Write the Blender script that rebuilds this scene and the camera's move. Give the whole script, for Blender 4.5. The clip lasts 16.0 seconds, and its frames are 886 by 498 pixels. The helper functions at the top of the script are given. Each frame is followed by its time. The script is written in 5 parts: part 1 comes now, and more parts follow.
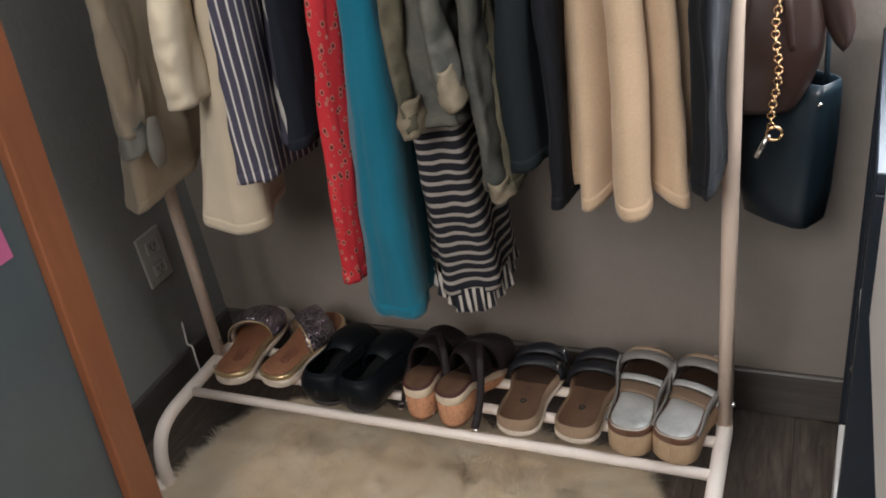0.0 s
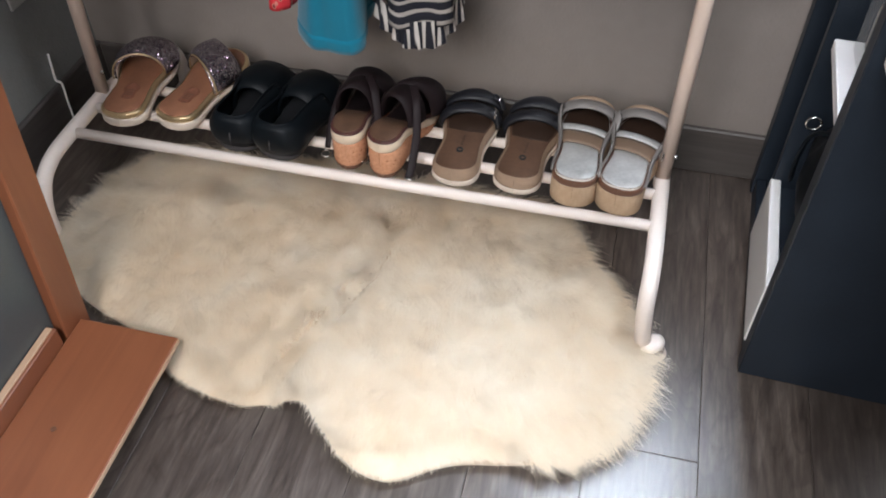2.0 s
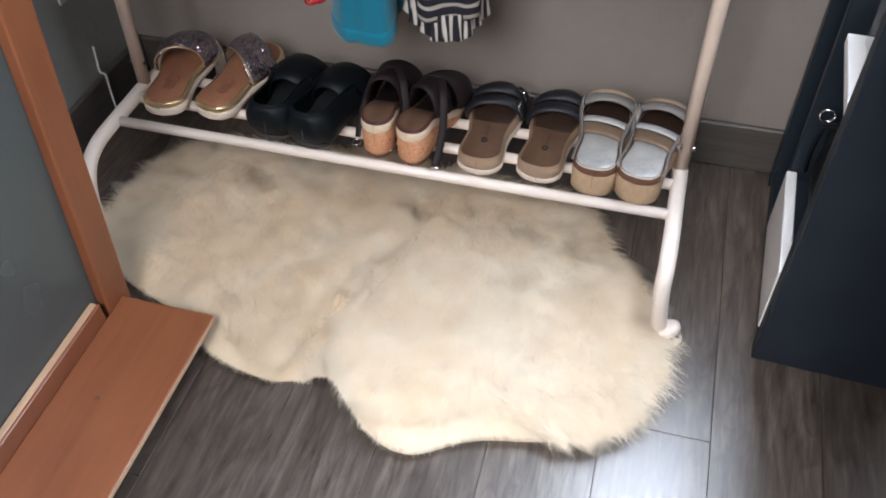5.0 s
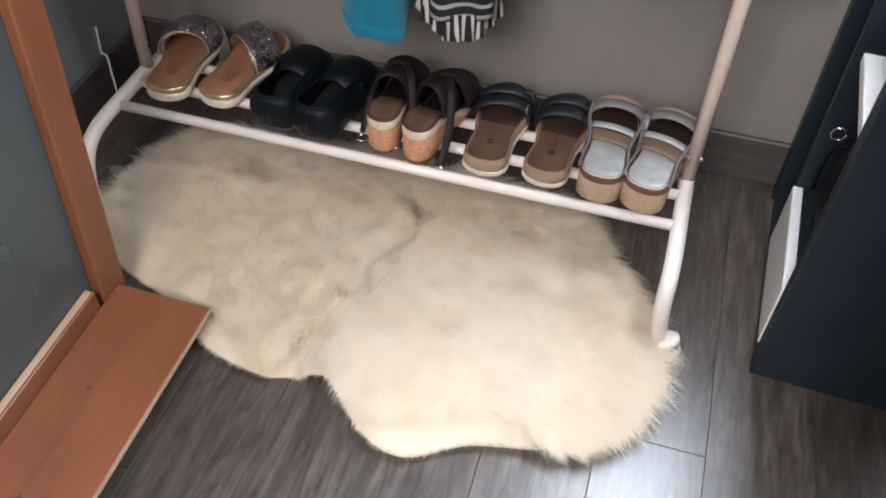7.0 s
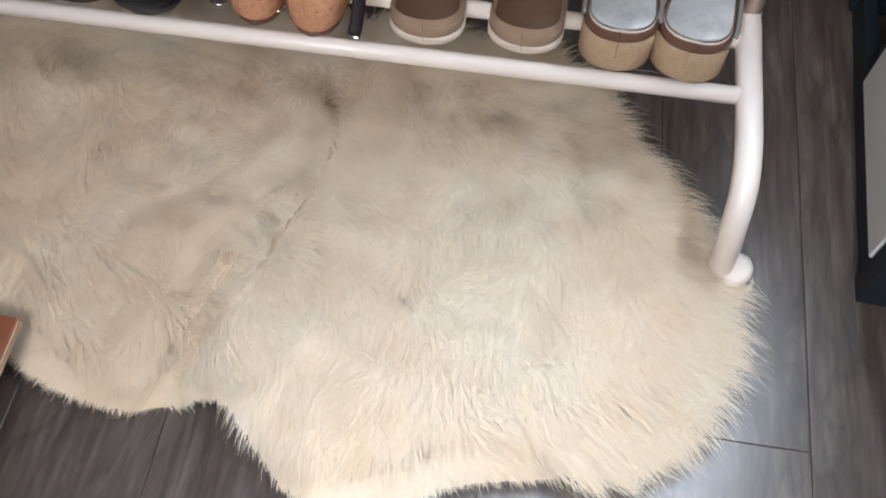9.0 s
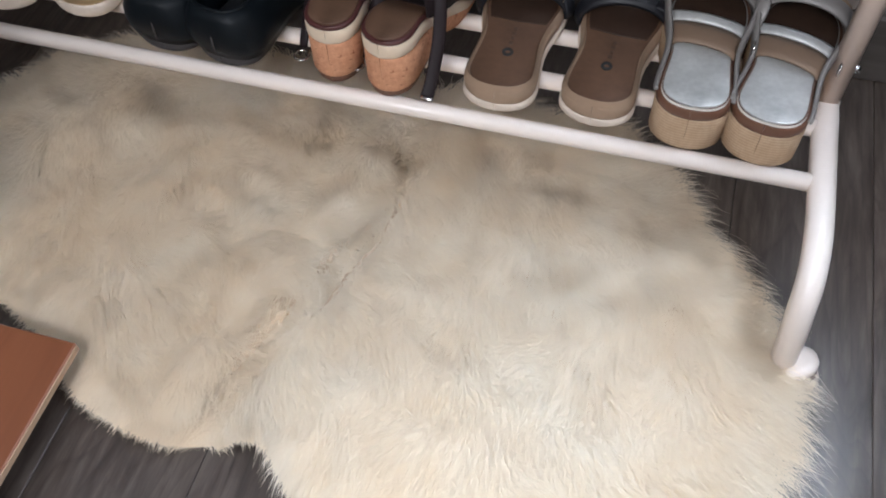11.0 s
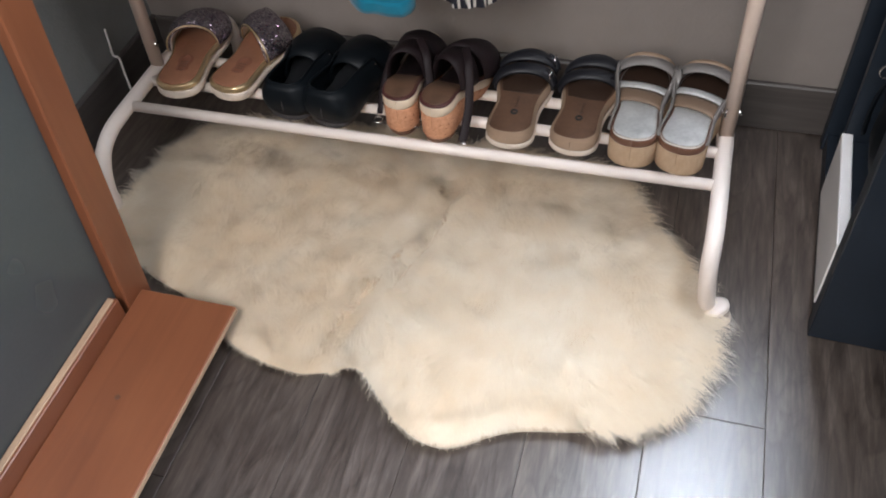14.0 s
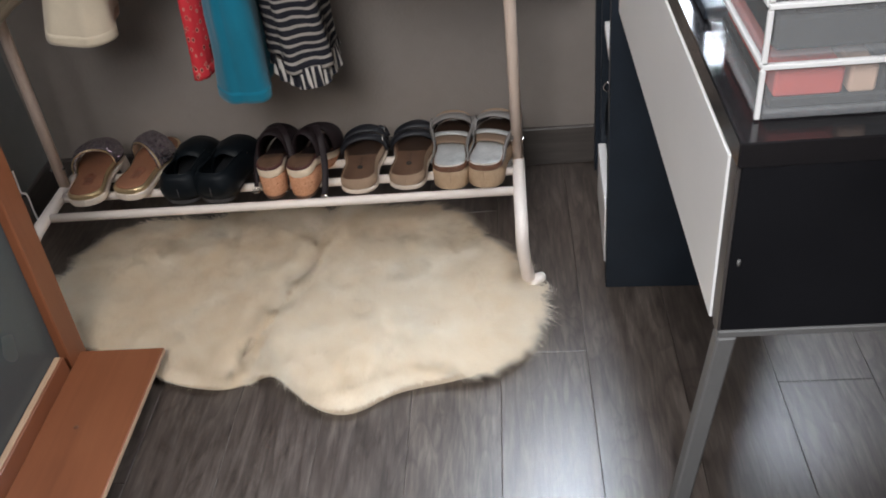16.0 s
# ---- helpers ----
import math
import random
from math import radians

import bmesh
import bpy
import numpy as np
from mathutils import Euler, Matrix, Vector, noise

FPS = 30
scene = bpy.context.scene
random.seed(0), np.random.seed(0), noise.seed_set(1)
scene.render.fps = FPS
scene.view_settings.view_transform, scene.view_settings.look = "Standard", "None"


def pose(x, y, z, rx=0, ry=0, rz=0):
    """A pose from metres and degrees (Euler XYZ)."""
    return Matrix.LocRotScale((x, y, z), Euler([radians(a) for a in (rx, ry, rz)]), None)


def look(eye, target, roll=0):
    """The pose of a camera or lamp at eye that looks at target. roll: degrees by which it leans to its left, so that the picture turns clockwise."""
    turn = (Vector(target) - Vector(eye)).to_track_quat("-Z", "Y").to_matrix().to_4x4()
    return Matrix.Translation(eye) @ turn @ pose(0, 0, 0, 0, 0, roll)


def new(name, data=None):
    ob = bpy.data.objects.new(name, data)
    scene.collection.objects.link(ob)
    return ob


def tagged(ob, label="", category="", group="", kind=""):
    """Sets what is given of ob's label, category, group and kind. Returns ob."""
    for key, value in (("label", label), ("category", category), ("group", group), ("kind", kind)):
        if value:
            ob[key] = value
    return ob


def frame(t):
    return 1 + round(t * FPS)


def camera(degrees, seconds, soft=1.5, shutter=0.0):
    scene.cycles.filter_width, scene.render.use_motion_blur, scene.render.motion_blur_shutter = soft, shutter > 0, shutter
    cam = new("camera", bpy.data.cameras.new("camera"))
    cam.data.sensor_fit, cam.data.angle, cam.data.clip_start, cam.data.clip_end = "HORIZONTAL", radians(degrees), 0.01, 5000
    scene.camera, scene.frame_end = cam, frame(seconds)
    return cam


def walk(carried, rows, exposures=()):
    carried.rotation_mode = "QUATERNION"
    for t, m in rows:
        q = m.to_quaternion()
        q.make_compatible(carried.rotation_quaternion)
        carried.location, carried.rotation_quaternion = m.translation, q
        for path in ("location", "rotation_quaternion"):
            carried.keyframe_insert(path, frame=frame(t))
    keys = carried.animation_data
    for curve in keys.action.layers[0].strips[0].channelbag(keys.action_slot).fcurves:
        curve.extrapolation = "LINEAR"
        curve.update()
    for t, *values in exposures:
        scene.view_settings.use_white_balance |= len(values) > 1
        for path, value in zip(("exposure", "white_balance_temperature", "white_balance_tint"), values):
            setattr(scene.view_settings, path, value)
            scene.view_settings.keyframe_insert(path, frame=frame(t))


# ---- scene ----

# ---------------------------------------------------------------- camera
cam = camera(54.0, 16.0, soft=1.9)
PATH = [
    (0, (0.568, -0.96, 1.143), (-0.192, 0.589, 0.132), -9.6),
    (0.5, (0.484, -0.96, 1.077), (-0.094, 0.434, -0.236), -5.0),
    (1, (0.45, -0.959, 1.052), (-0.019, 0.375, -0.361), -2.7),
    (1.5, (0.411, -0.965, 1.059), (0.033, 0.388, -0.365), -1.4),
    (2, (0.382, -0.952, 1.065), (0.06, 0.383, -0.389), -0.1),
    (2.5, (0.391, -0.962, 1.07), (0.033, 0.369, -0.38), -0.1),
    (3, (0.391, -0.984, 1.083), (-0.003, 0.381, -0.325), -1.1),
    (3.5, (0.399, -0.979, 1.092), (-0.042, 0.394, -0.294), -2.3),
    (4, (0.396, -0.994, 1.08), (-0.054, 0.355, -0.326), -2.5),
    (4.5, (0.404, -1.006, 1.084), (-0.005, 0.324, -0.352), -2.4),
    (7, (0.376, -0.985, 1.092), (0.021, 0.322, -0.379), 1.9),
    (7.5, (0.379, -0.992, 1.097), (0.043, 0.32, -0.374), 2.1),
    (8, (0.366, -0.953, 1.085), (0.041, 0.34, -0.406), 1.3),
    (8.5, (0.31, -0.778, 0.986), (0.07, 0.338, -0.656), 0.0),
    (9, (0.275, -0.558, 0.807), (0.121, 0.388, -0.948), -0.2),
    (9.5, (0.256, -0.492, 0.726), (0.159, 0.44, -1.041), 5.3),
    (10, (0.291, -0.515, 0.737), (0.023, 0.512, -0.957), 0.6),
    (12.5, (0.296, -0.719, 0.866), (-0.095, 0.417, -0.733), -4.8),
    (13, (0.308, -0.803, 0.887), (-0.112, 0.401, -0.653), -6.1),
    (13.5, (0.333, -0.886, 0.957), (-0.057, 0.358, -0.559), -5.8),
    (14, (0.392, -0.942, 1.044), (-0.061, 0.309, -0.45), -5.8),
    (14.5, (0.494, -1.085, 1.079), (0.014, 0.299, -0.283), -4.1),
    (15, (0.536, -1.196, 1.08), (0.049, 0.23, -0.235), -5.4),
    (15.5, (0.545, -1.272, 1.106), (0.11, 0.216, -0.158), -7.9),
    (16, (0.478, -1.386, 1.104), (0.294, 0.184, -0.121), -7.2),
]
walk(cam, [(t, look(eye, target, roll)) for t, eye, target, roll in PATH],
     exposures=[(0.0, 0.22, 6350, 10), (0.5, 0.42, 6300, 10), (1.0, 0.76, 6000, 11), (4.5, 0.78, 5900, 11), (7.0, 0.75, 5900, 11), (8.5, 0.58, 5900, 11), (9.5, 0.52, 5750, 10), (12.5, 0.53, 5700, 11), (13.5, 0.60, 5850, 11), (14.0, 0.60, 6000, 12), (14.5, 0.74, 5650, 9), (15.0, 0.56, 5850, 10), (15.5, 0.43, 5750, 9), (16.0, 0.35, 6050, 10)])

# ---------------------------------------------------------------- world and light
world = bpy.data.worlds.new("sky")
scene.world = world
world.use_nodes = True
wn = world.node_tree
sky = wn.nodes.new("ShaderNodeTexSky")
sky.sky_type = "NISHITA"
sky.sun_disc = False
sky.sun_elevation = radians(42)
sky.sun_rotation = radians(165)
wn.nodes["Background"].inputs["Strength"].default_value = 0.10
wn.links.new(sky.outputs["Color"], wn.nodes["Background"].inputs["Color"])


def window_lamp(name, eye, target, sx, sy, power, colour):
    data = bpy.data.lights.new(name, "AREA")
    data.shape, data.size, data.size_y = "RECTANGLE", sx, sy
    data.energy, data.color = power, colour
    ob = new(name, data)
    ob.matrix_world = look(eye, target)
    return ob


# daylight in the window openings
window_lamp("rear_window_daylight", (0.12, -1.86, 1.84), (0.46, 0.2, 0.3), 0.84, 0.90, 13.5, (1.0, 0.948, 0.882)).data.spread = radians(120)
window_lamp("corner_window_daylight", (0.86, 0.37, 1.36), (0.54, -0.60, 0.0), 0.64, 0.74, 13.5, (0.88, 0.94, 1.0)).data.spread = radians(82)
# unseen east opening, added to light the skirt and bags from the right
window_lamp("added_side_daylight", (1.40, -0.08, 1.40), (0.30, 0.05, 0.75), 0.74, 0.94, 14, (1.0, 0.97, 0.92))
# overhead fill lamp, added to brighten the rack end and the desk
window_lamp("overhead_fill", (0.68, -0.26, 2.42), (0.62, -0.24, 0.0), 0.76, 0.76, 8, (0.95, 0.98, 1.0))
# hazy sun through the rear window
sun = new("sun", bpy.data.lights.new("sun", "SUN"))
sun.data.energy, sun.data.angle, sun.data.color = 1.0, radians(7), (0.88, 0.95, 1.0)
sun.matrix_world = look((0.04, -1.80, 1.82), (0.32, -0.55, 0.0))

# ---------------------------------------------------------------- materials
def rgb(c):
    return (c[0], c[1], c[2], 1.0)


def base_material(name, rough=0.6, metal=0.0, spec=0.5):
    m = bpy.data.materials.new(name)
    m.use_nodes = True
    b = m.node_tree.nodes["Principled BSDF"]
    b.inputs["Roughness"].default_value = rough
    b.inputs["Metallic"].default_value = metal
    b.inputs["Specular IOR Level"].default_value = spec
    return m, m.node_tree, b


def coords(nt, scale=(1, 1, 1), turn=(0, 0, 0), kind="Object"):
    tc = nt.nodes.new("ShaderNodeTexCoord")
    mp = nt.nodes.new("ShaderNodeMapping")
    mp.inputs["Scale"].default_value = scale
    mp.inputs["Rotation"].default_value = turn
    nt.links.new(tc.outputs[kind], mp.inputs["Vector"])
    return mp.outputs["Vector"]


def noise_tex(nt, vec, scale, detail=4.0, rough=0.55, distort=0.0):
    n = nt.nodes.new("ShaderNodeTexNoise")
    n.inputs["Scale"].default_value = scale
    n.inputs["Detail"].default_value = detail
    n.inputs["Roughness"].default_value = rough
    n.inputs["Distortion"].default_value = distort
    nt.links.new(vec, n.inputs["Vector"])
    return n.outputs["Fac"]


def ramp(nt, fac, stops):
    r = nt.nodes.new("ShaderNodeValToRGB")
    while len(r.color_ramp.elements) < len(stops):
        r.color_ramp.elements.new(0.5)
    for e, (p, c) in zip(r.color_ramp.elements, stops):
        e.position, e.color = p, rgb(c)
    nt.links.new(fac, r.inputs["Fac"])
    return r.outputs["Color"]


def mixed(nt, fac, a, b, kind="MIX"):
    m = nt.nodes.new("ShaderNodeMix")
    m.data_type, m.blend_type = "RGBA", kind
    for sock, v in ((m.inputs[0], fac), (m.inputs[6], a), (m.inputs[7], b)):
        if hasattr(v, "links"):
            nt.links.new(v, sock)
        elif isinstance(v, tuple):
            sock.default_value = rgb(v)
        else:
            sock.default_value = v
    return m.outputs[2]


def bumped(nt, b, height, strength=0.2, distance=0.002):
    n = nt.nodes.new("ShaderNodeBump")
    n.inputs["Strength"].default_value = strength
    n.inputs["Distance"].default_value = distance
    nt.links.new(height, n.inputs["Height"])
    nt.links.new(n.outputs["Normal"], b.inputs["Normal"])


def shaded(c, k):
    return tuple(min(1.0, v * k) for v in c)


def plain(name, colour, rough=0.5, metal=0.0, spec=0.5, vary=0.15, scale=12.0, bump=0.08, fine=180.0):
    """A surface of one colour with soft stains, fine grain and slight relief."""
    m, nt, b = base_material(name, rough, metal, spec)
    v = coords(nt)
    big = noise_tex(nt, v, scale, 3)
    small = noise_tex(nt, v, fine, 2)
    c1 = ramp(nt, big, [(0.3, shaded(colour, 1 - vary)), (0.7, shaded(colour, 1 + vary))])
    col = mixed(nt, 0.25, c1, ramp(nt, small, [(0.3, shaded(colour, 1 - vary)), (0.7, shaded(colour, 1 + vary))]))
    nt.links.new(col, b.inputs["Base Color"])
    rr = nt.nodes.new("ShaderNodeMapRange")
    rr.inputs["To Min"].default_value = max(0.02, rough - 0.08)
    rr.inputs["To Max"].default_value = min(1.0, rough + 0.08)
    nt.links.new(big, rr.inputs["Value"])
    nt.links.new(rr.outputs["Result"], b.inputs["Roughness"])
    if bump:
        bumped(nt, b, small, bump, 0.001)
    return m


def cloth(name, colour, vary=0.14, weave=900.0, rough=0.9, sheen=0.2):
    m, nt, b = base_material(name, rough, 0, 0.2)
    v = coords(nt)
    big = noise_tex(nt, v, 9, 3)
    w = noise_tex(nt, v, weave, 2)
    c1 = ramp(nt, big, [(0.3, shaded(colour, 1 - vary)), (0.7, shaded(colour, 1 + vary))])
    nt.links.new(mixed(nt, 0.3, c1, ramp(nt, w, [(0.3, shaded(colour, 0.75)), (0.7, shaded(colour, 1.2))])), b.inputs["Base Color"])
    b.inputs["Sheen Weight"].default_value = sheen
    bumped(nt, b, w, 0.25, 0.0008)
    return m


def striped(name, dark, light, scale, axis=0, duty=0.5, wobble=0.02, both=False):
    """Woven stripes across one axis of the garment."""
    m, nt, b = base_material(name, 0.9, 0, 0.2)
    v = coords(nt)
    sep = nt.nodes.new("ShaderNodeSeparateXYZ")
    nt.links.new(v, sep.inputs["Vector"])
    wob = nt.nodes.new("ShaderNodeMath")
    wob.operation = "MULTIPLY_ADD"
    nt.links.new(noise_tex(nt, v, 14, 2), wob.inputs[0])
    wob.inputs[1].default_value = wobble
    if both:
        add = nt.nodes.new("ShaderNodeMath")
        add.operation = "ADD"
        nt.links.new(sep.outputs[0], add.inputs[0])
        nt.links.new(sep.outputs[1], add.inputs[1])
        nt.links.new(add.outputs[0], wob.inputs[2])
    else:
        nt.links.new(sep.outputs[axis], wob.inputs[2])
    mul = nt.nodes.new("ShaderNodeMath")
    mul.operation = "MULTIPLY"
    mul.inputs[1].default_value = scale
    nt.links.new(wob.outputs[0], mul.inputs[0])
    fr = nt.nodes.new("ShaderNodeMath")
    fr.operation = "FRACT"
    nt.links.new(mul.outputs[0], fr.inputs[0])
    c = ramp(nt, fr.outputs[0], [(0.0, dark), (max(0.01, duty - 0.05), dark), (duty + 0.03, light), (0.96, light), (1.0, dark)])
    w = noise_tex(nt, v, 900, 2)
    nt.links.new(c, b.inputs["Base Color"])
    bumped(nt, b, w, 0.25, 0.0008)
    return m


def floral(name):
    m, nt, b = base_material(name, 0.85, 0, 0.2)
    v = coords(nt, (1.0, 1.0, 0.62))
    vo = nt.nodes.new("ShaderNodeTexVoronoi")
    vo.inputs["Scale"].default_value = 105
    nt.links.new(v, vo.inputs["Vector"])
    red = ramp(nt, noise_tex(nt, v, 9), [(0.3, (0.50, 0.025, 0.035)), (0.7, (0.62, 0.045, 0.055))])
    spots = ramp(nt, vo.outputs["Distance"], [(0.0, (0.03, 0.025, 0.02)), (0.17, (0.06, 0.03, 0.025)), (0.22, (0.22, 0.03, 0.03)), (0.27, (0.52, 0.26, 0.20)), (0.36, (0.46, 0.12, 0.10))])
    mask = ramp(nt, vo.outputs["Distance"], [(0.0, (1, 1, 1)), (0.33, (1, 1, 1)), (0.37, (0, 0, 0))])
    pick = ramp(nt, noise_tex(nt, v, 17, 1), [(0.40, (0, 0, 0)), (0.46, (0.85, 0.85, 0.85))])
    nt.links.new(mixed(nt, mixed(nt, 1.0, mask, pick, "MULTIPLY"), red, spots), b.inputs["Base Color"])
    bumped(nt, b, noise_tex(nt, v, 900, 2), 0.2, 0.0008)
    return m


def wood(name, dark, light, rough=0.35, along=1, scale=5.0, coat=0.15):
    m, nt, b = base_material(name, rough, 0, 0.5)
    s = [14.0, 14.0, 14.0]
    s[along] = 1.0
    v = coords(nt, tuple(s))
    g = noise_tex(nt, v, scale, 6, 0.6, 0.6)
    big = noise_tex(nt, coords(nt), 6, 2)
    c = ramp(nt, g, [(0.3, dark), (0.72, light)])
    c = mixed(nt, 0.3, c, ramp(nt, big, [(0.35, dark), (0.65, light)]))
    nt.links.new(c, b.inputs["Base Color"])
    b.inputs["Coat Weight"].default_value = coat
    b.inputs["Coat Roughness"].default_value = 0.3
    bumped(nt, b, g, 0.06, 0.001)
    return m


def plank_floor():
    """Grey-brown wood-look planks, each with its own tone and grain."""
    m, nt, b = base_material("grey_oak_plank", 0.36, 0, 0.9)
    oi = nt.nodes.new("ShaderNodeObjectInfo")
    tc = nt.nodes.new("ShaderNodeTexCoord")
    off = nt.nodes.new("ShaderNodeVectorMath")
    off.operation = "MULTIPLY_ADD"
    off.inputs[1].default_value = (31.0, 17.0, 5.0)
    nt.links.new(oi.outputs["Random"], off.inputs[0])
    nt.links.new(tc.outputs["Object"], off.inputs[2])
    mp = nt.nodes.new("ShaderNodeMapping")
    mp.inputs["Scale"].default_value = (12, 1.3, 12)
    nt.links.new(off.outputs[0], mp.inputs["Vector"])
    fine = noise_tex(nt, mp.outputs["Vector"], 8, 8, 0.62, 0.3)
    mp2 = nt.nodes.new("ShaderNodeMapping")
    mp2.inputs["Scale"].default_value = (6, 2.0, 6)
    nt.links.new(off.outputs[0], mp2.inputs["Vector"])
    broad = noise_tex(nt, mp2.outputs["Vector"], 2.4, 6, 0.68, 2.8)
    c = ramp(nt, fine, [(0.28, (0.050, 0.038, 0.032)), (0.5, (0.100, 0.080, 0.067)), (0.76, (0.188, 0.157, 0.135))])
    knots = ramp(nt, broad, [(0.30, (0.40, 0.36, 0.33)), (0.37, (0.66, 0.63, 0.60)), (0.45, (0.88, 0.86, 0.84)), (0.62, (1, 1, 1))])
    c = mixed(nt, 0.85, c, knots, "MULTIPLY")
    mp3 = nt.nodes.new("ShaderNodeMapping")
    mp3.inputs["Scale"].default_value = (7, 1.1, 7)
    nt.links.new(off.outputs[0], mp3.inputs["Vector"])
    field = noise_tex(nt, mp3.outputs["Vector"], 1.5, 2, 0.4, 0.5)
    rings = nt.nodes.new("ShaderNodeMath")
    rings.operation = "MULTIPLY"
    rings.inputs[1].default_value = 17.0
    nt.links.new(field, rings.inputs[0])
    cut = nt.nodes.new("ShaderNodeMath")
    cut.operation = "FRACT"
    nt.links.new(rings.outputs[0], cut.inputs[0])
    figure = ramp(nt, cut.outputs[0], [(0.0, (0.52, 0.50, 0.49)), (0.16, (0.80, 0.79, 0.78)), (0.5, (1, 1, 1)), (0.9, (1.06, 1.05, 1.04)), (1.0, (0.60, 0.58, 0.57))])
    c = mixed(nt, 0.62, c, figure, "MULTIPLY")
    tone = ramp(nt, oi.outputs["Random"], [(0.0, (0.72, 0.70, 0.70)), (1.0, (1.0, 0.98, 0.96))])
    c = mixed(nt, 1.0, c, tone, "MULTIPLY")
    nt.links.new(c, b.inputs["Base Color"])
    rr = nt.nodes.new("ShaderNodeMapRange")
    rr.inputs["To Min"].default_value = 0.26
    rr.inputs["To Max"].default_value = 0.42
    nt.links.new(fine, rr.inputs["Value"])
    nt.links.new(rr.outputs["Result"], b.inputs["Roughness"])
    bumped(nt, b, fine, 0.25, 0.0012)
    return m


def wall_paint(name, colour):
    """Greige emulsion over an orange-peel plaster."""
    m, nt, b = base_material(name, 0.62, 0, 0.4)
    v = coords(nt)
    peel = noise_tex(nt, v, 150, 3, 0.6)
    lumps = noise_tex(nt, v, 38, 2)
    soft = noise_tex(nt, v, 3.2, 3)
    c = ramp(nt, soft, [(0.3, shaded(colour, 0.93)), (0.7, shaded(colour, 1.07))])
    c = mixed(nt, 0.12, c, ramp(nt, lumps, [(0.3, shaded(colour, 0.8)), (0.7, shaded(colour, 1.15))]))
    nt.links.new(c, b.inputs["Base Color"])
    h = nt.nodes.new("ShaderNodeMath")
    h.operation = "ADD"
    nt.links.new(peel, h.inputs[0])
    nt.links.new(lumps, h.inputs[1])
    bumped(nt, b, h.outputs[0], 0.35, 0.003)
    return m


def fur_material(name, root, tip):
    """Soft wool: part of the light passes through each strand."""
    m, nt, b = base_material(name, 0.8, 0, 0.2)
    geo = nt.nodes.new("ShaderNodeNewGeometry")
    v = coords(nt)
    clump = noise_tex(nt, v, 22, 3)
    big = noise_tex(nt, v, 5, 2)
    c = ramp(nt, geo.outputs["Random Per Island"], [(0.0, shaded(tip, 0.93)), (1.0, tip)])
    c = mixed(nt, 0.4, c, ramp(nt, clump, [(0.3, root), (0.7, tip)]))
    c = mixed(nt, 0.35, c, ramp(nt, big, [(0.35, root), (0.65, tip)]))
    nt.links.new(c, b.inputs["Base Color"])
    # strands lie in soft locks: their faces follow the lock more than the single hair
    lock = nt.nodes.new("ShaderNodeTexNoise")
    lock.inputs["Scale"].default_value = 27
    lock.inputs["Detail"].default_value = 3
    nt.links.new(v, lock.inputs["Vector"])
    turn = nt.nodes.new("ShaderNodeVectorMath")
    turn.operation = "MULTIPLY_ADD"
    turn.inputs[1].default_value = (2.1, 2.1, 0.6)
    turn.inputs[2].default_value = (-1.05, -1.05, 0.8)
    nt.links.new(lock.outputs["Color"], turn.inputs[0])
    soft = nt.nodes.new("ShaderNodeVectorMath")
    soft.operation = "MULTIPLY_ADD"
    soft.inputs[1].default_value = (0.45, 0.45, 0.45)
    nt.links.new(geo.outputs["Normal"], soft.inputs[0])
    nt.links.new(turn.outputs[0], soft.inputs[2])
    unit = nt.nodes.new("ShaderNodeVectorMath")
    unit.operation = "NORMALIZE"
    nt.links.new(soft.outputs[0], unit.inputs[0])
    nt.links.new(unit.outputs[0], b.inputs["Normal"])
    tr = nt.nodes.new("ShaderNodeBsdfTranslucent")
    nt.links.new(c, tr.inputs["Color"])
    mx = nt.nodes.new("ShaderNodeMixShader")
    mx.inputs[0].default_value = 0.45
    nt.links.new(b.outputs[0], mx.inputs[1])
    nt.links.new(tr.outputs[0], mx.inputs[2])
    nt.links.new(mx.outputs[0], nt.nodes["Material Output"].inputs["Surface"])
    return m


def glitter(name):
    """Fine flakes, each tilted its own way, over a mauve-grey ground."""
    m, nt, b = base_material(name, 0.22, 0.9, 0.6)
    v = coords(nt)
    vo = nt.nodes.new("ShaderNodeTexVoronoi")
    vo.inputs["Scale"].default_value = 420
    nt.links.new(v, vo.inputs["Vector"])
    nt.links.new(ramp(nt, vo.outputs["Color"], [(0.1, (0.13, 0.09, 0.13)), (0.6, (0.40, 0.34, 0.39)), (0.85, (0.95, 0.93, 0.95))]), b.inputs["Base Color"])
    geo = nt.nodes.new("ShaderNodeNewGeometry")
    sub = nt.nodes.new("ShaderNodeVectorMath")
    sub.operation = "SUBTRACT"
    sub.inputs[1].default_value = (0.5, 0.5, 0.5)
    nt.links.new(vo.outputs["Color"], sub.inputs[0])
    add = nt.nodes.new("ShaderNodeVectorMath")
    add.operation = "MULTIPLY_ADD"
    add.inputs[1].default_value = (1.3, 1.3, 1.3)
    nt.links.new(sub.outputs[0], add.inputs[0])
    nt.links.new(geo.outputs["Normal"], add.inputs[2])
    nrm = nt.nodes.new("ShaderNodeVectorMath")
    nrm.operation = "NORMALIZE"
    nt.links.new(add.outputs[0], nrm.inputs[0])
    nt.links.new(nrm.outputs[0], b.inputs["Normal"])
    return m


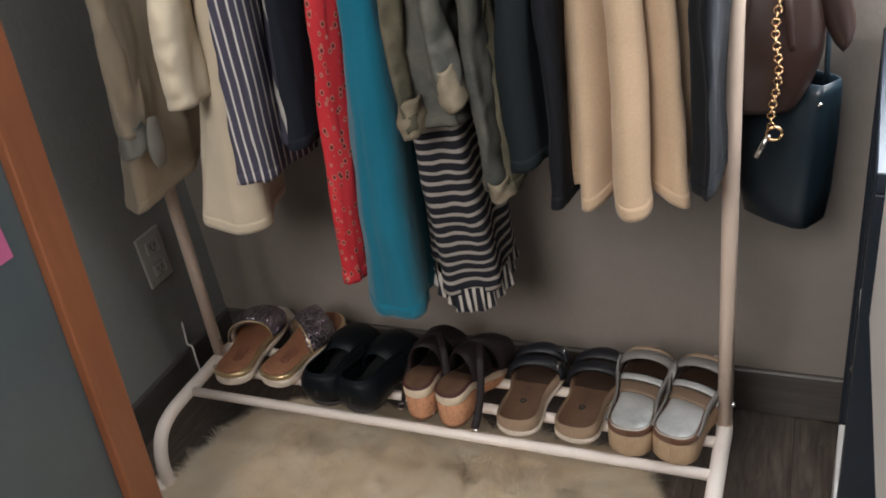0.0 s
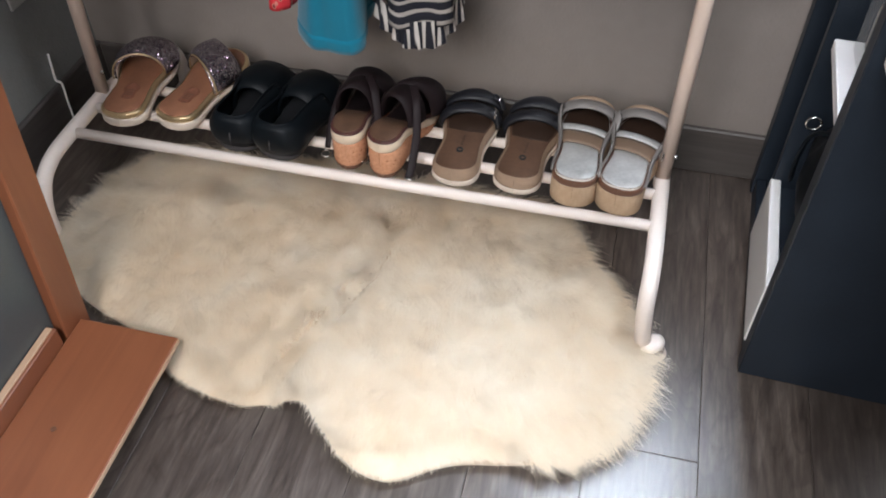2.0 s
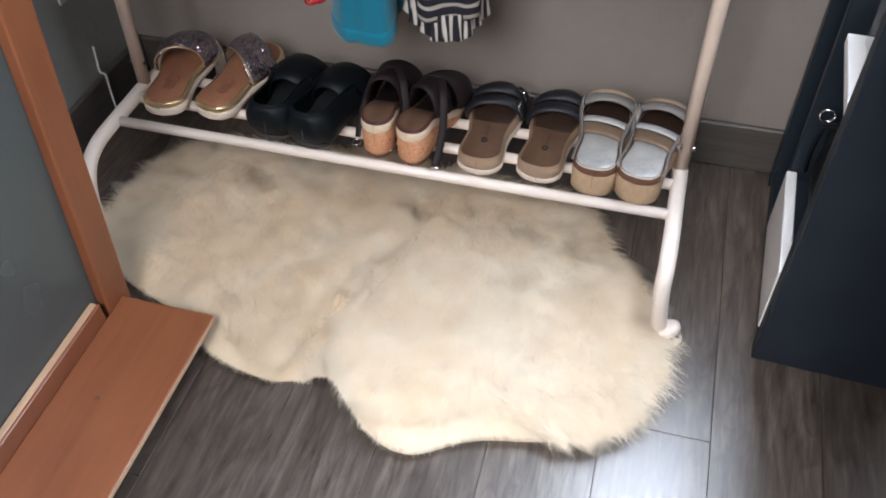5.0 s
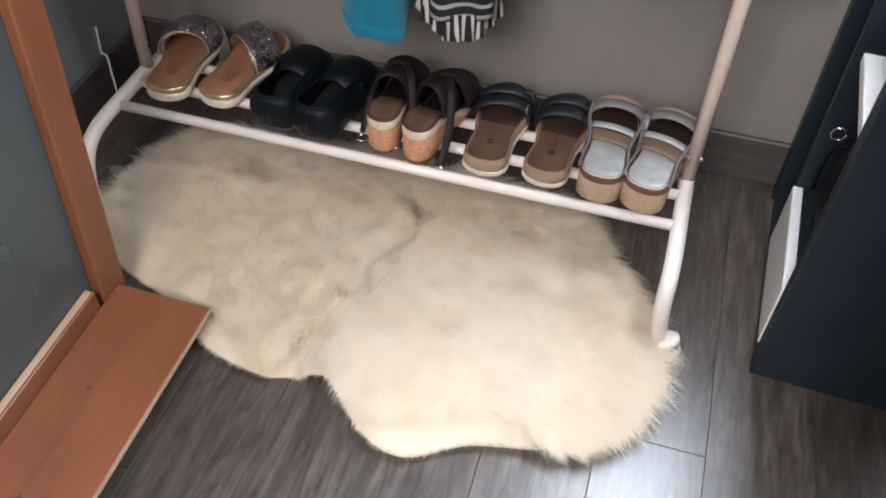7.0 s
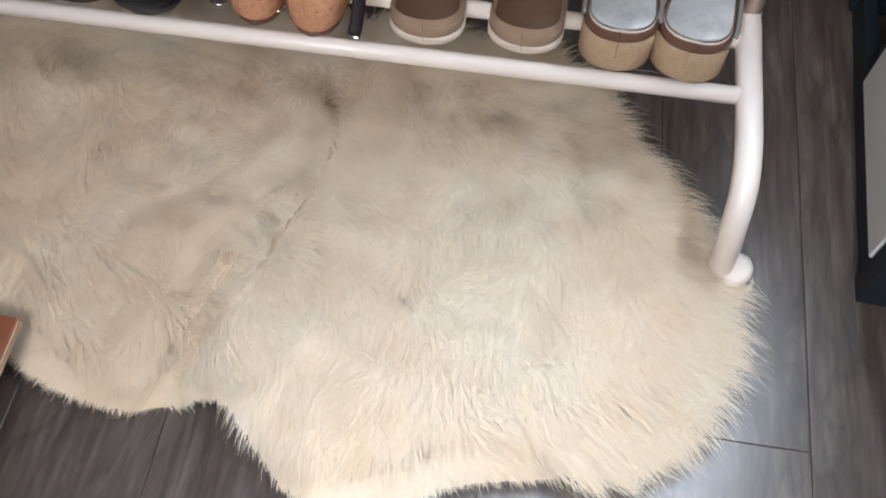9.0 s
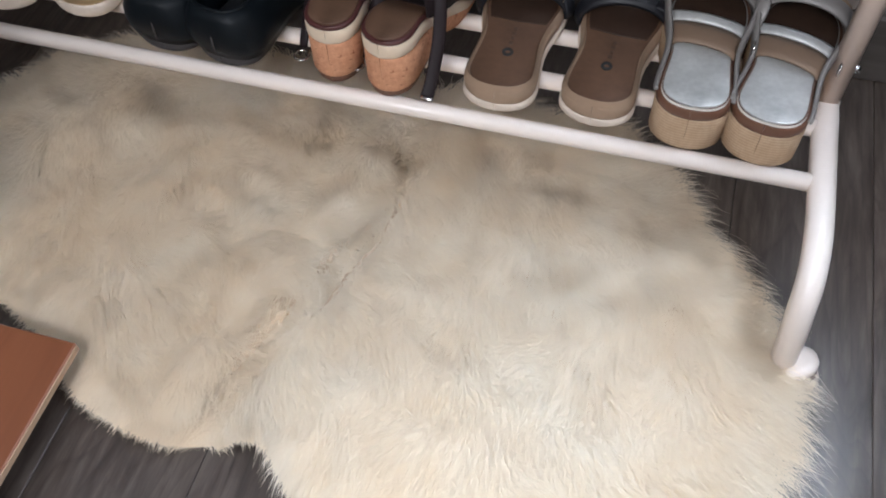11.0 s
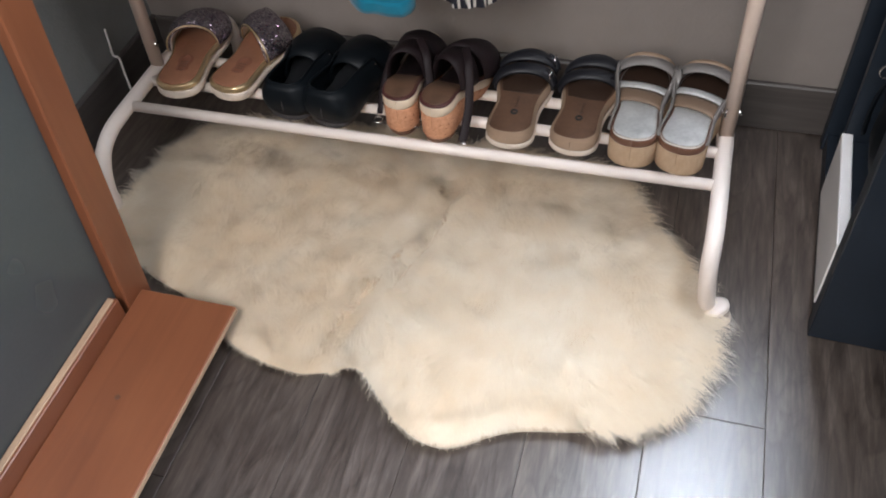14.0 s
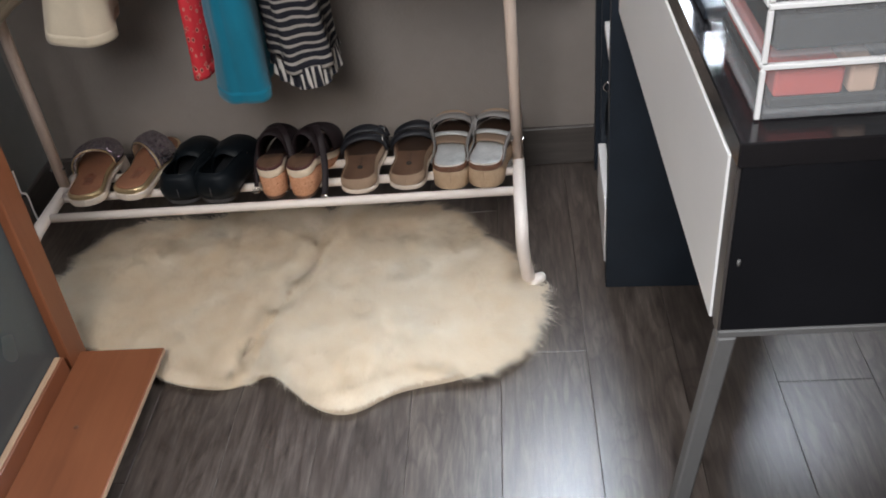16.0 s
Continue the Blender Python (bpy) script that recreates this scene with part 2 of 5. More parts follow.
def cork(name):
    m, nt, b = base_material(name, 0.75, 0, 0.3)
    v = coords(nt)
    n1 = noise_tex(nt, v, 160, 4, 0.7)
    n2 = noise_tex(nt, coords(nt, (1, 1, 1.8)), 150, 2)
    c = ramp(nt, n1, [(0.3, (0.46, 0.21, 0.11)), (0.65, (0.62, 0.33, 0.19))])
    c = mixed(nt, 0.8, c, ramp(nt, n2, [(0.29, (0.36, 0.16, 0.10)), (0.38, (1, 1, 1))]), "MULTIPLY")
    nt.links.new(c, b.inputs["Base Color"])
    bumped(nt, b, n2, 0.2, 0.0008)
    return m


def rope(name):
    m, nt, b = base_material(name, 0.85, 0, 0.2)
    v = coords(nt)
    w = nt.nodes.new("ShaderNodeTexWave")
    w.bands_direction = "Z"
    w.inputs["Scale"].default_value = 95
    w.inputs["Distortion"].default_value = 2.0
    nt.links.new(v, w.inputs["Vector"])
    strand = noise_tex(nt, coords(nt, (1, 1, 0.3)), 260, 3)
    c = ramp(nt, w.outputs["Fac"], [(0.0, (0.37, 0.25, 0.155)), (0.7, (0.47, 0.34, 0.22))])
    nt.links.new(mixed(nt, 0.25, c, ramp(nt, strand, [(0.3, (0.30, 0.20, 0.12)), (0.7, (0.55, 0.42, 0.29))])), b.inputs["Base Color"])
    bumped(nt, b, w.outputs["Fac"], 0.3, 0.001)
    return m


def denim(name, base, light):
    m, nt, b = base_material(name, 0.9, 0, 0.2)
    v = coords(nt)
    fade = noise_tex(nt, v, 11, 4, 0.65)
    tw = noise_tex(nt, coords(nt, (1, 1, 3)), 600, 2)
    c = mixed(nt, 0.35, ramp(nt, fade, [(0.35, base), (0.7, light)]), ramp(nt, tw, [(0.3, base), (0.7, light)]))
    nt.links.new(c, b.inputs["Base Color"])
    bumped(nt, b, fade, 0.4, 0.004)
    return m


M_FLOOR = plank_floor()
M_GAP = plain("floor_joint_dark", (0.03, 0.027, 0.025), 0.8)
M_WALL = wall_paint("greige_wall", (0.255, 0.221, 0.198))
# same paint as the north wall, its shade put in as a greyer tone
M_WALL_SIDE = wall_paint("shade_tinted_wall", (0.215, 0.220, 0.216))
M_CEIL = plain("white_ceiling_paint", (0.75, 0.74, 0.72), 0.9, bump=0.2)
M_BASE = wood("dark_baseboard", (0.045, 0.038, 0.034), (0.10, 0.085, 0.075), 0.45, along=0)
M_BASE_SIDE = wood("dark_baseboard_side", (0.04, 0.036, 0.034), (0.085, 0.075, 0.07), 0.45, along=1)
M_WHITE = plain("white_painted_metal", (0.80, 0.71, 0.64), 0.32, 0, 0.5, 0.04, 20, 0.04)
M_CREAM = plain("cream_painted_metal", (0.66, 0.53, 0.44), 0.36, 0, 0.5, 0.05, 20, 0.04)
M_FOOT_CAP = plain("cream_plastic", (0.68, 0.58, 0.50), 0.4)
M_FOOT_BAND = plain("beige_plastic", (0.36, 0.28, 0.23), 0.5)
M_STEEL = plain("bright_steel", (0.72, 0.70, 0.68), 0.22, 1.0, 0.5, 0.05)
M_FUR = fur_material("cream_wool", (0.83, 0.66, 0.45), (0.95, 0.873, 0.745))
M_SEAM = plain("seam_shade_brown", (0.48, 0.39, 0.29), 0.85, 0, 0.2, 0.2, 40, 0.3)
M_HIDE = plain("cream_hide", (0.74, 0.60, 0.44), 0.8, 0, 0.3, 0.08, 10, 0.3)
M_ORANGE = wood("orange_brown_wood", (0.185, 0.062, 0.027), (0.265, 0.096, 0.042), 0.36, along=1, scale=2.5)
M_ORANGE_UP = wood("orange_brown_upright", (0.185, 0.062, 0.027), (0.265, 0.096, 0.042), 0.36, along=2, scale=2.5)
M_PALE_WOOD = wood("pale_wood_edge", (0.42, 0.27, 0.17), (0.58, 0.41, 0.27), 0.6, along=1)
M_BOARD = plain("slate_grey_panel", (0.066, 0.082, 0.086), 0.24, 0, 0.5, 0.10, 4, 0.02)
M_BLACK = plain("black_brown_foil", (0.013, 0.019, 0.028), 0.45, 0, 0.45, 0.2, 10, 0.05)
M_BLACK_END = plain("black_desk_panel", (0.006, 0.006, 0.0075), 0.6, 0, 0.2, 0.2, 10, 0.04)
M_LEG = plain("dull_grey_metal", (0.15, 0.145, 0.14), 0.55, 0.2, 0.4, 0.08)
M_BLACK_TOP = plain("black_desk_top", (0.010, 0.009, 0.010), 0.14, 0, 0.8, 0.2, 10, 0.03)
M_WHITE_FRONT = plain("white_drawer_front", (0.84, 0.82, 0.80), 0.4, 0, 0.5, 0.03, 8, 0.05)
M_EDGE = plain("dark_edge_band", (0.055, 0.048, 0.045), 0.45)
M_ALU = plain("brushed_aluminium", (0.30, 0.29, 0.29), 0.45, 0.6, 0.5, 0.06)
M_PLASTIC = plain("white_plastic", (0.80, 0.79, 0.78), 0.35, 0, 0.5, 0.03)
M_OUTLET = plain("grey_outlet_plastic", (0.36, 0.35, 0.33), 0.4, 0, 0.5, 0.05)
M_SLOT = plain("dark_slot", (0.02, 0.02, 0.02), 0.7)
M_GOLD = plain("pale_gold_leather", (0.62, 0.47, 0.27), 0.3, 0.75, 0.5, 0.08)
M_GLITTER = glitter("silver_glitter")
M_TAN_INSOLE = plain("tan_insole", (0.29, 0.130, 0.072), 0.55, 0, 0.4, 0.18, 30)
M_STAMP = plain("brown_stamp", (0.24, 0.095, 0.055), 0.6)
M_FAINT_STAMP = plain("faint_stamp", (0.07, 0.040, 0.026), 0.6)
M_PALE_EDGE = plain("pale_stitching", (0.70, 0.66, 0.60), 0.6)
M_PATENT = plain("black_patent_leather", (0.004, 0.006, 0.008), 0.5, 0, 0.18, 0.1, 20, 0.02)
M_PATENT_IN = plain("black_lining", (0.005, 0.006, 0.008), 0.8)
M_GREY_SOLE = plain("dark_grey_rubber", (0.05, 0.045, 0.045), 0.7)
M_CORK = cork("cork")
M_BROWN_IN = plain("worn_brown_insole", (0.115, 0.063, 0.038), 0.55, 0, 0.4, 0.25, 28)
M_DARK_BED = plain("darkened_footbed", (0.040, 0.022, 0.014), 0.6, 0, 0.3, 0.25, 30)
M_DARK_EDGE = plain("dark_red_brown_edge", (0.07, 0.022, 0.02), 0.4)
M_OFFWHITE = plain("off_white_leather", (0.68, 0.56, 0.42), 0.45, 0, 0.4, 0.06)
M_PURPLE = plain("dark_plum_leather", (0.015, 0.009, 0.010), 0.6, 0, 0.25, 0.2)
M_BLACK_LEATHER = plain("black_leather", (0.011, 0.011, 0.014), 0.48, 0, 0.35, 0.2, 30, 0.2)
M_TAUPE = plain("taupe_footbed_rim", (0.33, 0.23, 0.155), 0.7)
M_SOLE_WHITE = plain("cream_rubber_sole", (0.68, 0.58, 0.48), 0.6)
M_SILVER = plain("silver_leather", (0.52, 0.52, 0.50), 0.48, 0.25, 0.5, 0.25, 26, 0.2)
M_TAN_BAND = plain("tan_leather_band", (0.20, 0.135, 0.09), 0.55, 0, 0.4, 0.12)
M_GREY_STRAP = plain("warm_grey_strap", (0.215, 0.198, 0.185), 0.45, 0.1, 0.5, 0.1)
M_ROPE = rope("tan_braided_rope")
M_BROWN_BAND = plain("brown_leather_band", (0.13, 0.06, 0.035), 0.45)
M_RED = floral("red_floral_cotton")
M_TEAL = cloth("teal_viscose", (0.008, 0.145, 0.222), 0.12)
M_BW = striped("black_white_stripe_knit", (0.016, 0.016, 0.022), (0.32, 0.29, 0.26), 60, axis=2, duty=0.66, wobble=0.02)
M_BW_HEM = striped("black_white_stripe_ruffle", (0.018, 0.018, 0.024), (0.50, 0.46, 0.42), 70, duty=0.55, wobble=0.004, both=True)
M_SHIRT = striped("navy_white_stripe_cotton", (0.066, 0.062, 0.090), (0.56, 0.53, 0.50), 62, duty=0.77, wobble=0.004, both=True)
M_BEIGE = cloth("beige_linen", (0.42, 0.35, 0.26))
M_CREAM_CLOTH = cloth("cream_wool_cloth", (0.56, 0.48, 0.36))
M_NAVY = cloth("dark_navy_cotton", (0.012, 0.014, 0.022), sheen=0.03)
M_DENIM = denim("grey_washed_denim", (0.040, 0.048, 0.052), (0.16, 0.15, 0.12))
M_DENIM2 = denim("olive_washed_denim", (0.045, 0.046, 0.034), (0.19, 0.165, 0.11))
M_DARKGREEN = cloth("dark_green_grey_knit", (0.009, 0.013, 0.015), sheen=0.0)
M_TANCLOTH = cloth("tan_ribbed_knit", (0.50, 0.36, 0.24), 0.1, 500)
M_BLACKCLOTH = cloth("black_cotton", (0.008, 0.009, 0.012), sheen=0.03)
M_CUFF = denim("faded_cuff_denim", (0.14, 0.12, 0.085), (0.34, 0.28, 0.20))
M_GREYCLOTH = cloth("grey_lining", (0.24, 0.23, 0.21))
M_BAG_BROWN = plain("chestnut_leather", (0.034, 0.018, 0.0145), 0.36, 0, 0.6, 0.2, 18, 0.15)
M_BAG_NAVY = plain("navy_smooth_leather", (0.012, 0.022, 0.031), 0.32, 0, 0.6, 0.2, 14, 0.1)
M_CHAIN = plain("gold_chain", (0.75, 0.50, 0.28), 0.25, 1.0, 0.5, 0.1)
M_PINK = plain("matte_pink", (0.45, 0.10, 0.22), 0.8)
M_MAKEUP_RED = plain("coral_powder", (0.55, 0.10, 0.08), 0.8)
M_MAKEUP_TAN = plain("beige_powder", (0.55, 0.38, 0.28), 0.8)


def clear_acrylic():
    """Clear plastic sheet: mostly see-through, with a bright gloss and a faint milky body."""
    m, nt, b = base_material("clear_acrylic", 0.06, 0, 0.6)
    b.inputs["Base Color"].default_value = (0.86, 0.88, 0.90, 1)
    tp = nt.nodes.new("ShaderNodeBsdfTransparent")
    mx = nt.nodes.new("ShaderNodeMixShader")
    mx.inputs[0].default_value = 0.10
    nt.links.new(tp.outputs[0], mx.inputs[1])
    nt.links.new(b.outputs[0], mx.inputs[2])
    nt.links.new(mx.outputs[0], nt.nodes["Material Output"].inputs["Surface"])
    return m


M_ACRYLIC = clear_acrylic()

# ---------------------------------------------------------------- mesh tools
def mesh_object(name, verts, faces, material, smooth=True, extra=()):
    me = bpy.data.meshes.new(name)
    me.from_pydata([tuple(v) for v in verts], [], faces)
    me.materials.append(material)
    for m in extra:
        me.materials.append(m)
    if smooth:
        me.polygons.foreach_set("use_smooth", [True] * len(me.polygons))
    me.update()
    return new(name, me)


def part(name, bm, material, parent=None, label="", smooth=False):
    """Links a bmesh as one mesh object under a thing or a part."""
    me = bpy.data.meshes.new(name)
    bmesh.ops.recalc_face_normals(bm, faces=bm.faces[:])
    bm.to_mesh(me)
    bm.free()
    me.materials.append(material)
    if smooth:
        me.polygons.foreach_set("use_smooth", [True] * len(me.polygons))
    ob = new(name, me)
    if parent is not None:
        ob.parent = parent
    if label:
        ob["label"] = label
    return ob


def piece(name, data, material, parent=None, label="", smooth=True):
    """The same from vertices and faces."""
    verts, faces = data
    bm = bmesh.new()
    vs = [bm.verts.new(v) for v in verts]
    for f in faces:
        if len(set(f)) >= 3:
            try:
                bm.faces.new([vs[i] for i in f])
            except ValueError:
                pass
    return part(name, bm, material, parent, label, smooth)


def thing(name, at=(0, 0, 0), turn=0.0, label="", category="", group="", kind=""):
    ob = new(name)
    ob.empty_display_size = 0.05
    ob.matrix_world = pose(at[0], at[1], at[2], 0, 0, turn)
    return tagged(ob, label, category, group, kind)


def box(x0, x1, y0, y1, z0, z1, bevel=0.0015, seg=1):
    bm = bmesh.new()
    m = Matrix.LocRotScale(((x0 + x1) / 2, (y0 + y1) / 2, (z0 + z1) / 2), None, (abs(x1 - x0), abs(y1 - y0), abs(z1 - z0)))
    bmesh.ops.create_cube(bm, size=1, matrix=m)
    if bevel:
        bmesh.ops.bevel(bm, geom=bm.edges[:], offset=bevel, segments=seg, affect="EDGES", profile=0.5)
    return bm


def smooth_line(points, n=8):
    """Catmull-Rom through the points."""
    p = [Vector(q) for q in points]
    p = [p[0] * 2 - p[1]] + p + [p[-1] * 2 - p[-2]]
    out = []
    for i in range(1, len(p) - 2):
        a, b, c, d = p[i - 1:i + 3]
        for k in range(n):
            t = k / n
            out.append(0.5 * ((2 * b) + (c - a) * t + (2 * a - 5 * b + 4 * c - d) * t * t + (3 * b - a - 3 * c + d) * t ** 3))
    return out + [p[-2]]


def tube(points, radius, seg=14, caps=True, flat=1.0):
    """A swept tube; flat squeezes it along the second normal."""
    pts = [Vector(p) for p in points]
    n = len(pts)
    verts, faces = [], []
    t0 = (pts[1] - pts[0]).normalized()
    ref = Vector((0, 0, 1)) if abs(t0.z) < 0.9 else Vector((1, 0, 0))
    u = t0.cross(ref).normalized()
    for i, p in enumerate(pts):
        t = (pts[min(i + 1, n - 1)] - pts[max(i - 1, 0)]).normalized()
        u = (u - t * u.dot(t)).normalized()
        w = t.cross(u)
        r = radius(i / (n - 1)) if callable(radius) else radius
        for k in range(seg):
            a = 2 * math.pi * k / seg
            verts.append(p + u * (math.cos(a) * r) + w * (math.sin(a) * r * flat))
    for i in range(n - 1):
        for k in range(seg):
            a, b = i * seg + k, i * seg + (k + 1) % seg
            faces.append((a, b, b + seg, a + seg))
    if caps:
        faces.append(tuple(range(seg - 1, -1, -1)))
        faces.append(tuple((n - 1) * seg + k for k in range(seg)))
    return verts, faces


def lathe(profile, seg=20, at=(0, 0, 0)):
    """Turned about z: rows of radius and height."""
    verts, faces = [], []
    for r, z in profile:
        for k in range(seg):
            a = 2 * math.pi * k / seg
            verts.append((at[0] + r * math.cos(a), at[1] + r * math.sin(a), at[2] + z))
    n = len(profile)
    for i in range(n - 1):
        for k in range(seg):
            a, b = i * seg + k, i * seg + (k + 1) % seg
            faces.append((a, b, b + seg, a + seg))
    faces.append(tuple(range(seg - 1, -1, -1)))
    faces.append(tuple((n - 1) * seg + k for k in range(seg)))
    return verts, faces


def grid_faces(rows, cols, closed=False):
    out = []
    for i in range(rows - 1):
        for k in range(cols if closed else cols - 1):
            a, b = i * cols + k, i * cols + (k + 1) % cols
            out.append((a, b, b + cols, a + cols))
    return out


# ---------------------------------------------------------------- the room
X0, X1, Y0, Y1, H = -0.637, 1.36, -1.80, 0.335, 2.4

floor = tagged(part("floor", box(X0, X1, Y0, Y1, -0.06, -0.004, 0), M_GAP), "grey wood-look plank floor with dark joints", "floor", kind="structure")


def ceiling_with_lamp_hole(x0, x1, y0, y1):
    """A flat ceiling round one square hole, added for the overhead fill lamp."""
    bm = bmesh.new()
    for a0, a1, b0, b1 in ((X0, x0, Y0, Y1), (x1, X1, Y0, Y1), (x0, x1, Y0, y0), (x0, x1, y1, Y1)):
        bmesh.ops.create_cube(bm, size=1, matrix=Matrix.LocRotScale(((a0 + a1) / 2, (b0 + b1) / 2, H + 0.05), None, (a1 - a0, b1 - b0, 0.1)))
    return tagged(part("ceiling", bm, M_CEIL), "plain white painted ceiling with a square hole added for the fill lamp", "ceiling", kind="structure")


ceiling_with_lamp_hole(0.29, 1.07, -0.65, 0.13)
tagged(part("wall_west", box(X0 - 0.1, X0, Y0, Y1, -0.06, H + 0.1, 0), M_WALL_SIDE), "side wall tinted grey for its shade, with orange-peel plaster", "wall", kind="structure")


def wall_with_opening(name, axis, at, thick, a0, a1, o0, o1, z0, z1, material, label):
    """A wall with one window opening, out of four butted blocks in one mesh."""
    bm = bmesh.new()
    for u0, u1, w0, w1 in ((a0, o0, -0.06, H + 0.1), (o1, a1, -0.06, H + 0.1), (o0, o1, -0.06, z0), (o0, o1, z1, H + 0.1)):
        lo, hi = min(at, at + thick), max(at, at + thick)
        c = ((u0 + u1) / 2, (lo + hi) / 2) if axis == "y" else ((lo + hi) / 2, (u0 + u1) / 2)
        s = (u1 - u0, hi - lo) if axis == "y" else (hi - lo, u1 - u0)
        bmesh.ops.create_cube(bm, size=1, matrix=Matrix.LocRotScale((c[0], c[1], (w0 + w1) / 2), None, (s[0], s[1], w1 - w0)))
    return tagged(part(name, bm, material), label, "wall", kind="structure")


wall_with_opening("wall_north", "y", Y1, 0.1, X0 - 0.1, X1 + 0.1, 0.52, 1.20, 0.98, 1.74, M_WALL, "greige painted wall with orange-peel plaster and a window opening")
wall_with_opening("wall_south", "y", Y0, -0.1, X0 - 0.1, X1 + 0.1, -0.34, 0.58, 1.30, 2.34, M_WALL, "greige painted wall with a window opening")
wall_with_opening("wall_east", "x", X1, 0.1, Y0, Y1, -0.48, 0.32, 0.90, 1.90, M_WALL, "greige painted wall with a tall opening added for side light")


def baseboard(name, x0, x1, y0, y1, material):
    ob = part(name, box(x0, x1, y0, y1, 0.0, 0.097, 0.003), material)
    return tagged(ob, "dark brown wooden baseboard along the wall", "baseboard", kind="structure")


baseboard("baseboard", X0 + 0.012, X1, Y1 - 0.012, Y1, M_BASE)
baseboard("baseboard", X0, X0 + 0.012, Y0 + 0.012, Y1, M_BASE_SIDE)
baseboard("baseboard", X1 - 0.012, X1, Y0 + 0.012, Y1 - 0.012, M_BASE_SIDE)
baseboard("baseboard", X0, X1, Y0, Y0 + 0.012, M_BASE)


def outlet():
    o = thing("wall_outlet", (X0, 0.180, 0.327), label="grey plastic double wall outlet on the side wall", category="outlet")
    part("cover_plate", box(0, 0.006, -0.035, 0.035, -0.057, 0.057, 0.003, 2), M_OUTLET, o)
    for dz in (-0.025, 0.025):
        s = part("socket", box(0.0055, 0.009, -0.017, 0.017, dz - 0.014, dz + 0.014, 0.004, 2), M_OUTLET, o)
        for dy in (-0.006, 0.006):
            part("slot", box(0.0085, 0.0095, dy - 0.0012, dy + 0.0012, dz - 0.003, dz + 0.007, 0), M_SLOT, s)
        part("slot", box(0.0085, 0.0095, -0.002, 0.002, dz - 0.010, dz - 0.006, 0), M_SLOT, s)


outlet()

# white strip modelled in place of a streak of light across wall and baseboard
wire = thing("light_streak", label="thin white strip standing in for a streak of light on the side wall", category="wire")
piece("streak_strip", tube(smooth_line([(X0 + 0.003, 0.190, 0.157), (X0 + 0.003, 0.187, 0.13), (X0 + 0.003, 0.184, 0.104), (X0 + 0.0145, 0.183, 0.098), (X0 + 0.0145, 0.181, 0.06), (X0 + 0.0145, 0.180, 0.012)], 4), 0.0021, 6), M_WHITE_FRONT, wire)

# ---------------------------------------------------------------- clothes rack
RX, RY, RZ = 0.477, 0.105, 0.155
TOP = 1.50

rack = thing("clothes_rack", label="white metal clothes rack with a low shelf of three rails", category="clothes rack")


def arch_line(x):
    s = 1 if x > 0 else -1
    half = [(0.0, RZ), (-0.06, RZ + 0.001), (-0.12, RZ + 0.001), (-0.165, RZ - 0.002), (-0.198, RZ - 0.016), (-0.217, RZ - 0.043), (-0.224, RZ - 0.078), (-0.222, 0.045), (-0.219, 0.022)]
    front = [(x + s * 0.012 * max(0, (0.1 - z) / 0.1), RY + y, z) for y, z in half]
    back = [(x + s * 0.16 * y, RY - y * 0.9, z) for y, z in half]
    return back[::-1] + front[1:]


def tilted(data, at, axis):
    """Lean a turned piece about its top so that it points along an axis, and set it down on the floor."""
    q = Vector((0, 0, -1)).rotation_difference(Vector(axis))
    top = Vector((at[0], at[1], 0.030))
    verts = [q @ (Vector(v) - top) + top for v in data[0]]
    return verts, data[1]


for x in (-RX, RX):
    arch = piece("base_arch", tube(smooth_line(arch_line(x), 5), 0.0125, 16), M_WHITE, rack)
    s = 1 if x > 0 else -1
    for y, fx in ((RY - 0.219, x + s * 0.019), (RY + 0.197, x - s * 0.034)):
        lean = (s * 0.50, -0.30 if y < RY else 0.30, -1.0)
        piece("foot", tilted(lathe([(0.010, 0.0), (0.0165, 0.001), (0.0182, 0.005), (0.0182, 0.0105), (0.015, 0.0115)], 20, (fx, y, 0)), (fx, y), lean), M_FOOT_CAP, arch, "cream plastic foot cap")
        piece("foot_ring", tilted(lathe([(0.013, 0.0195), (0.0195, 0.020), (0.0212, 0.0235), (0.0208, 0.029), (0.014, 0.032)], 20, (fx, y, 0)), (fx, y), lean), M_WHITE, arch)
        piece("foot_band", tilted(lathe([(0.014, 0.0108), (0.0174, 0.0112), (0.0178, 0.0194), (0.014, 0.0198)], 20, (fx, y, 0)), (fx, y), lean), M_FOOT_BAND, arch)
    tilt = 0.035 if x < 0 else 0.0
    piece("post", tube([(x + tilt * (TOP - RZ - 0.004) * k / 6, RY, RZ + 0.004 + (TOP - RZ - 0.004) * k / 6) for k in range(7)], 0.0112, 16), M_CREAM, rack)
    piece("joint_sleeve", tube([(x, RY, RZ - 0.010), (x, RY, RZ + 0.007)], 0.0124, 16), M_WHITE, rack)
    piece("screw", tube([(x - 0.015, RY, 0.205), (x - 0.0125, RY, 0.205), (x + 0.0125, RY, 0.205), (x + 0.015, RY, 0.205)], 0.0042, 10), M_STEEL, rack)
for y in (0.0, 0.070, 0.137):
    piece("shelf_rail", tube([(-RX + 0.006, y, RZ), (0, y, RZ), (RX - 0.006, y, RZ)], 0.0088, 14), M_WHITE, rack)
piece("top_rail", tube([(-RX - 0.09, RY, TOP), (0, RY, TOP), (RX + 0.10, RY, TOP)], 0.0125, 14), M_WHITE, rack)

# ---------------------------------------------------------------- sheepskin rug
RUG_C = (0.02, -0.12)
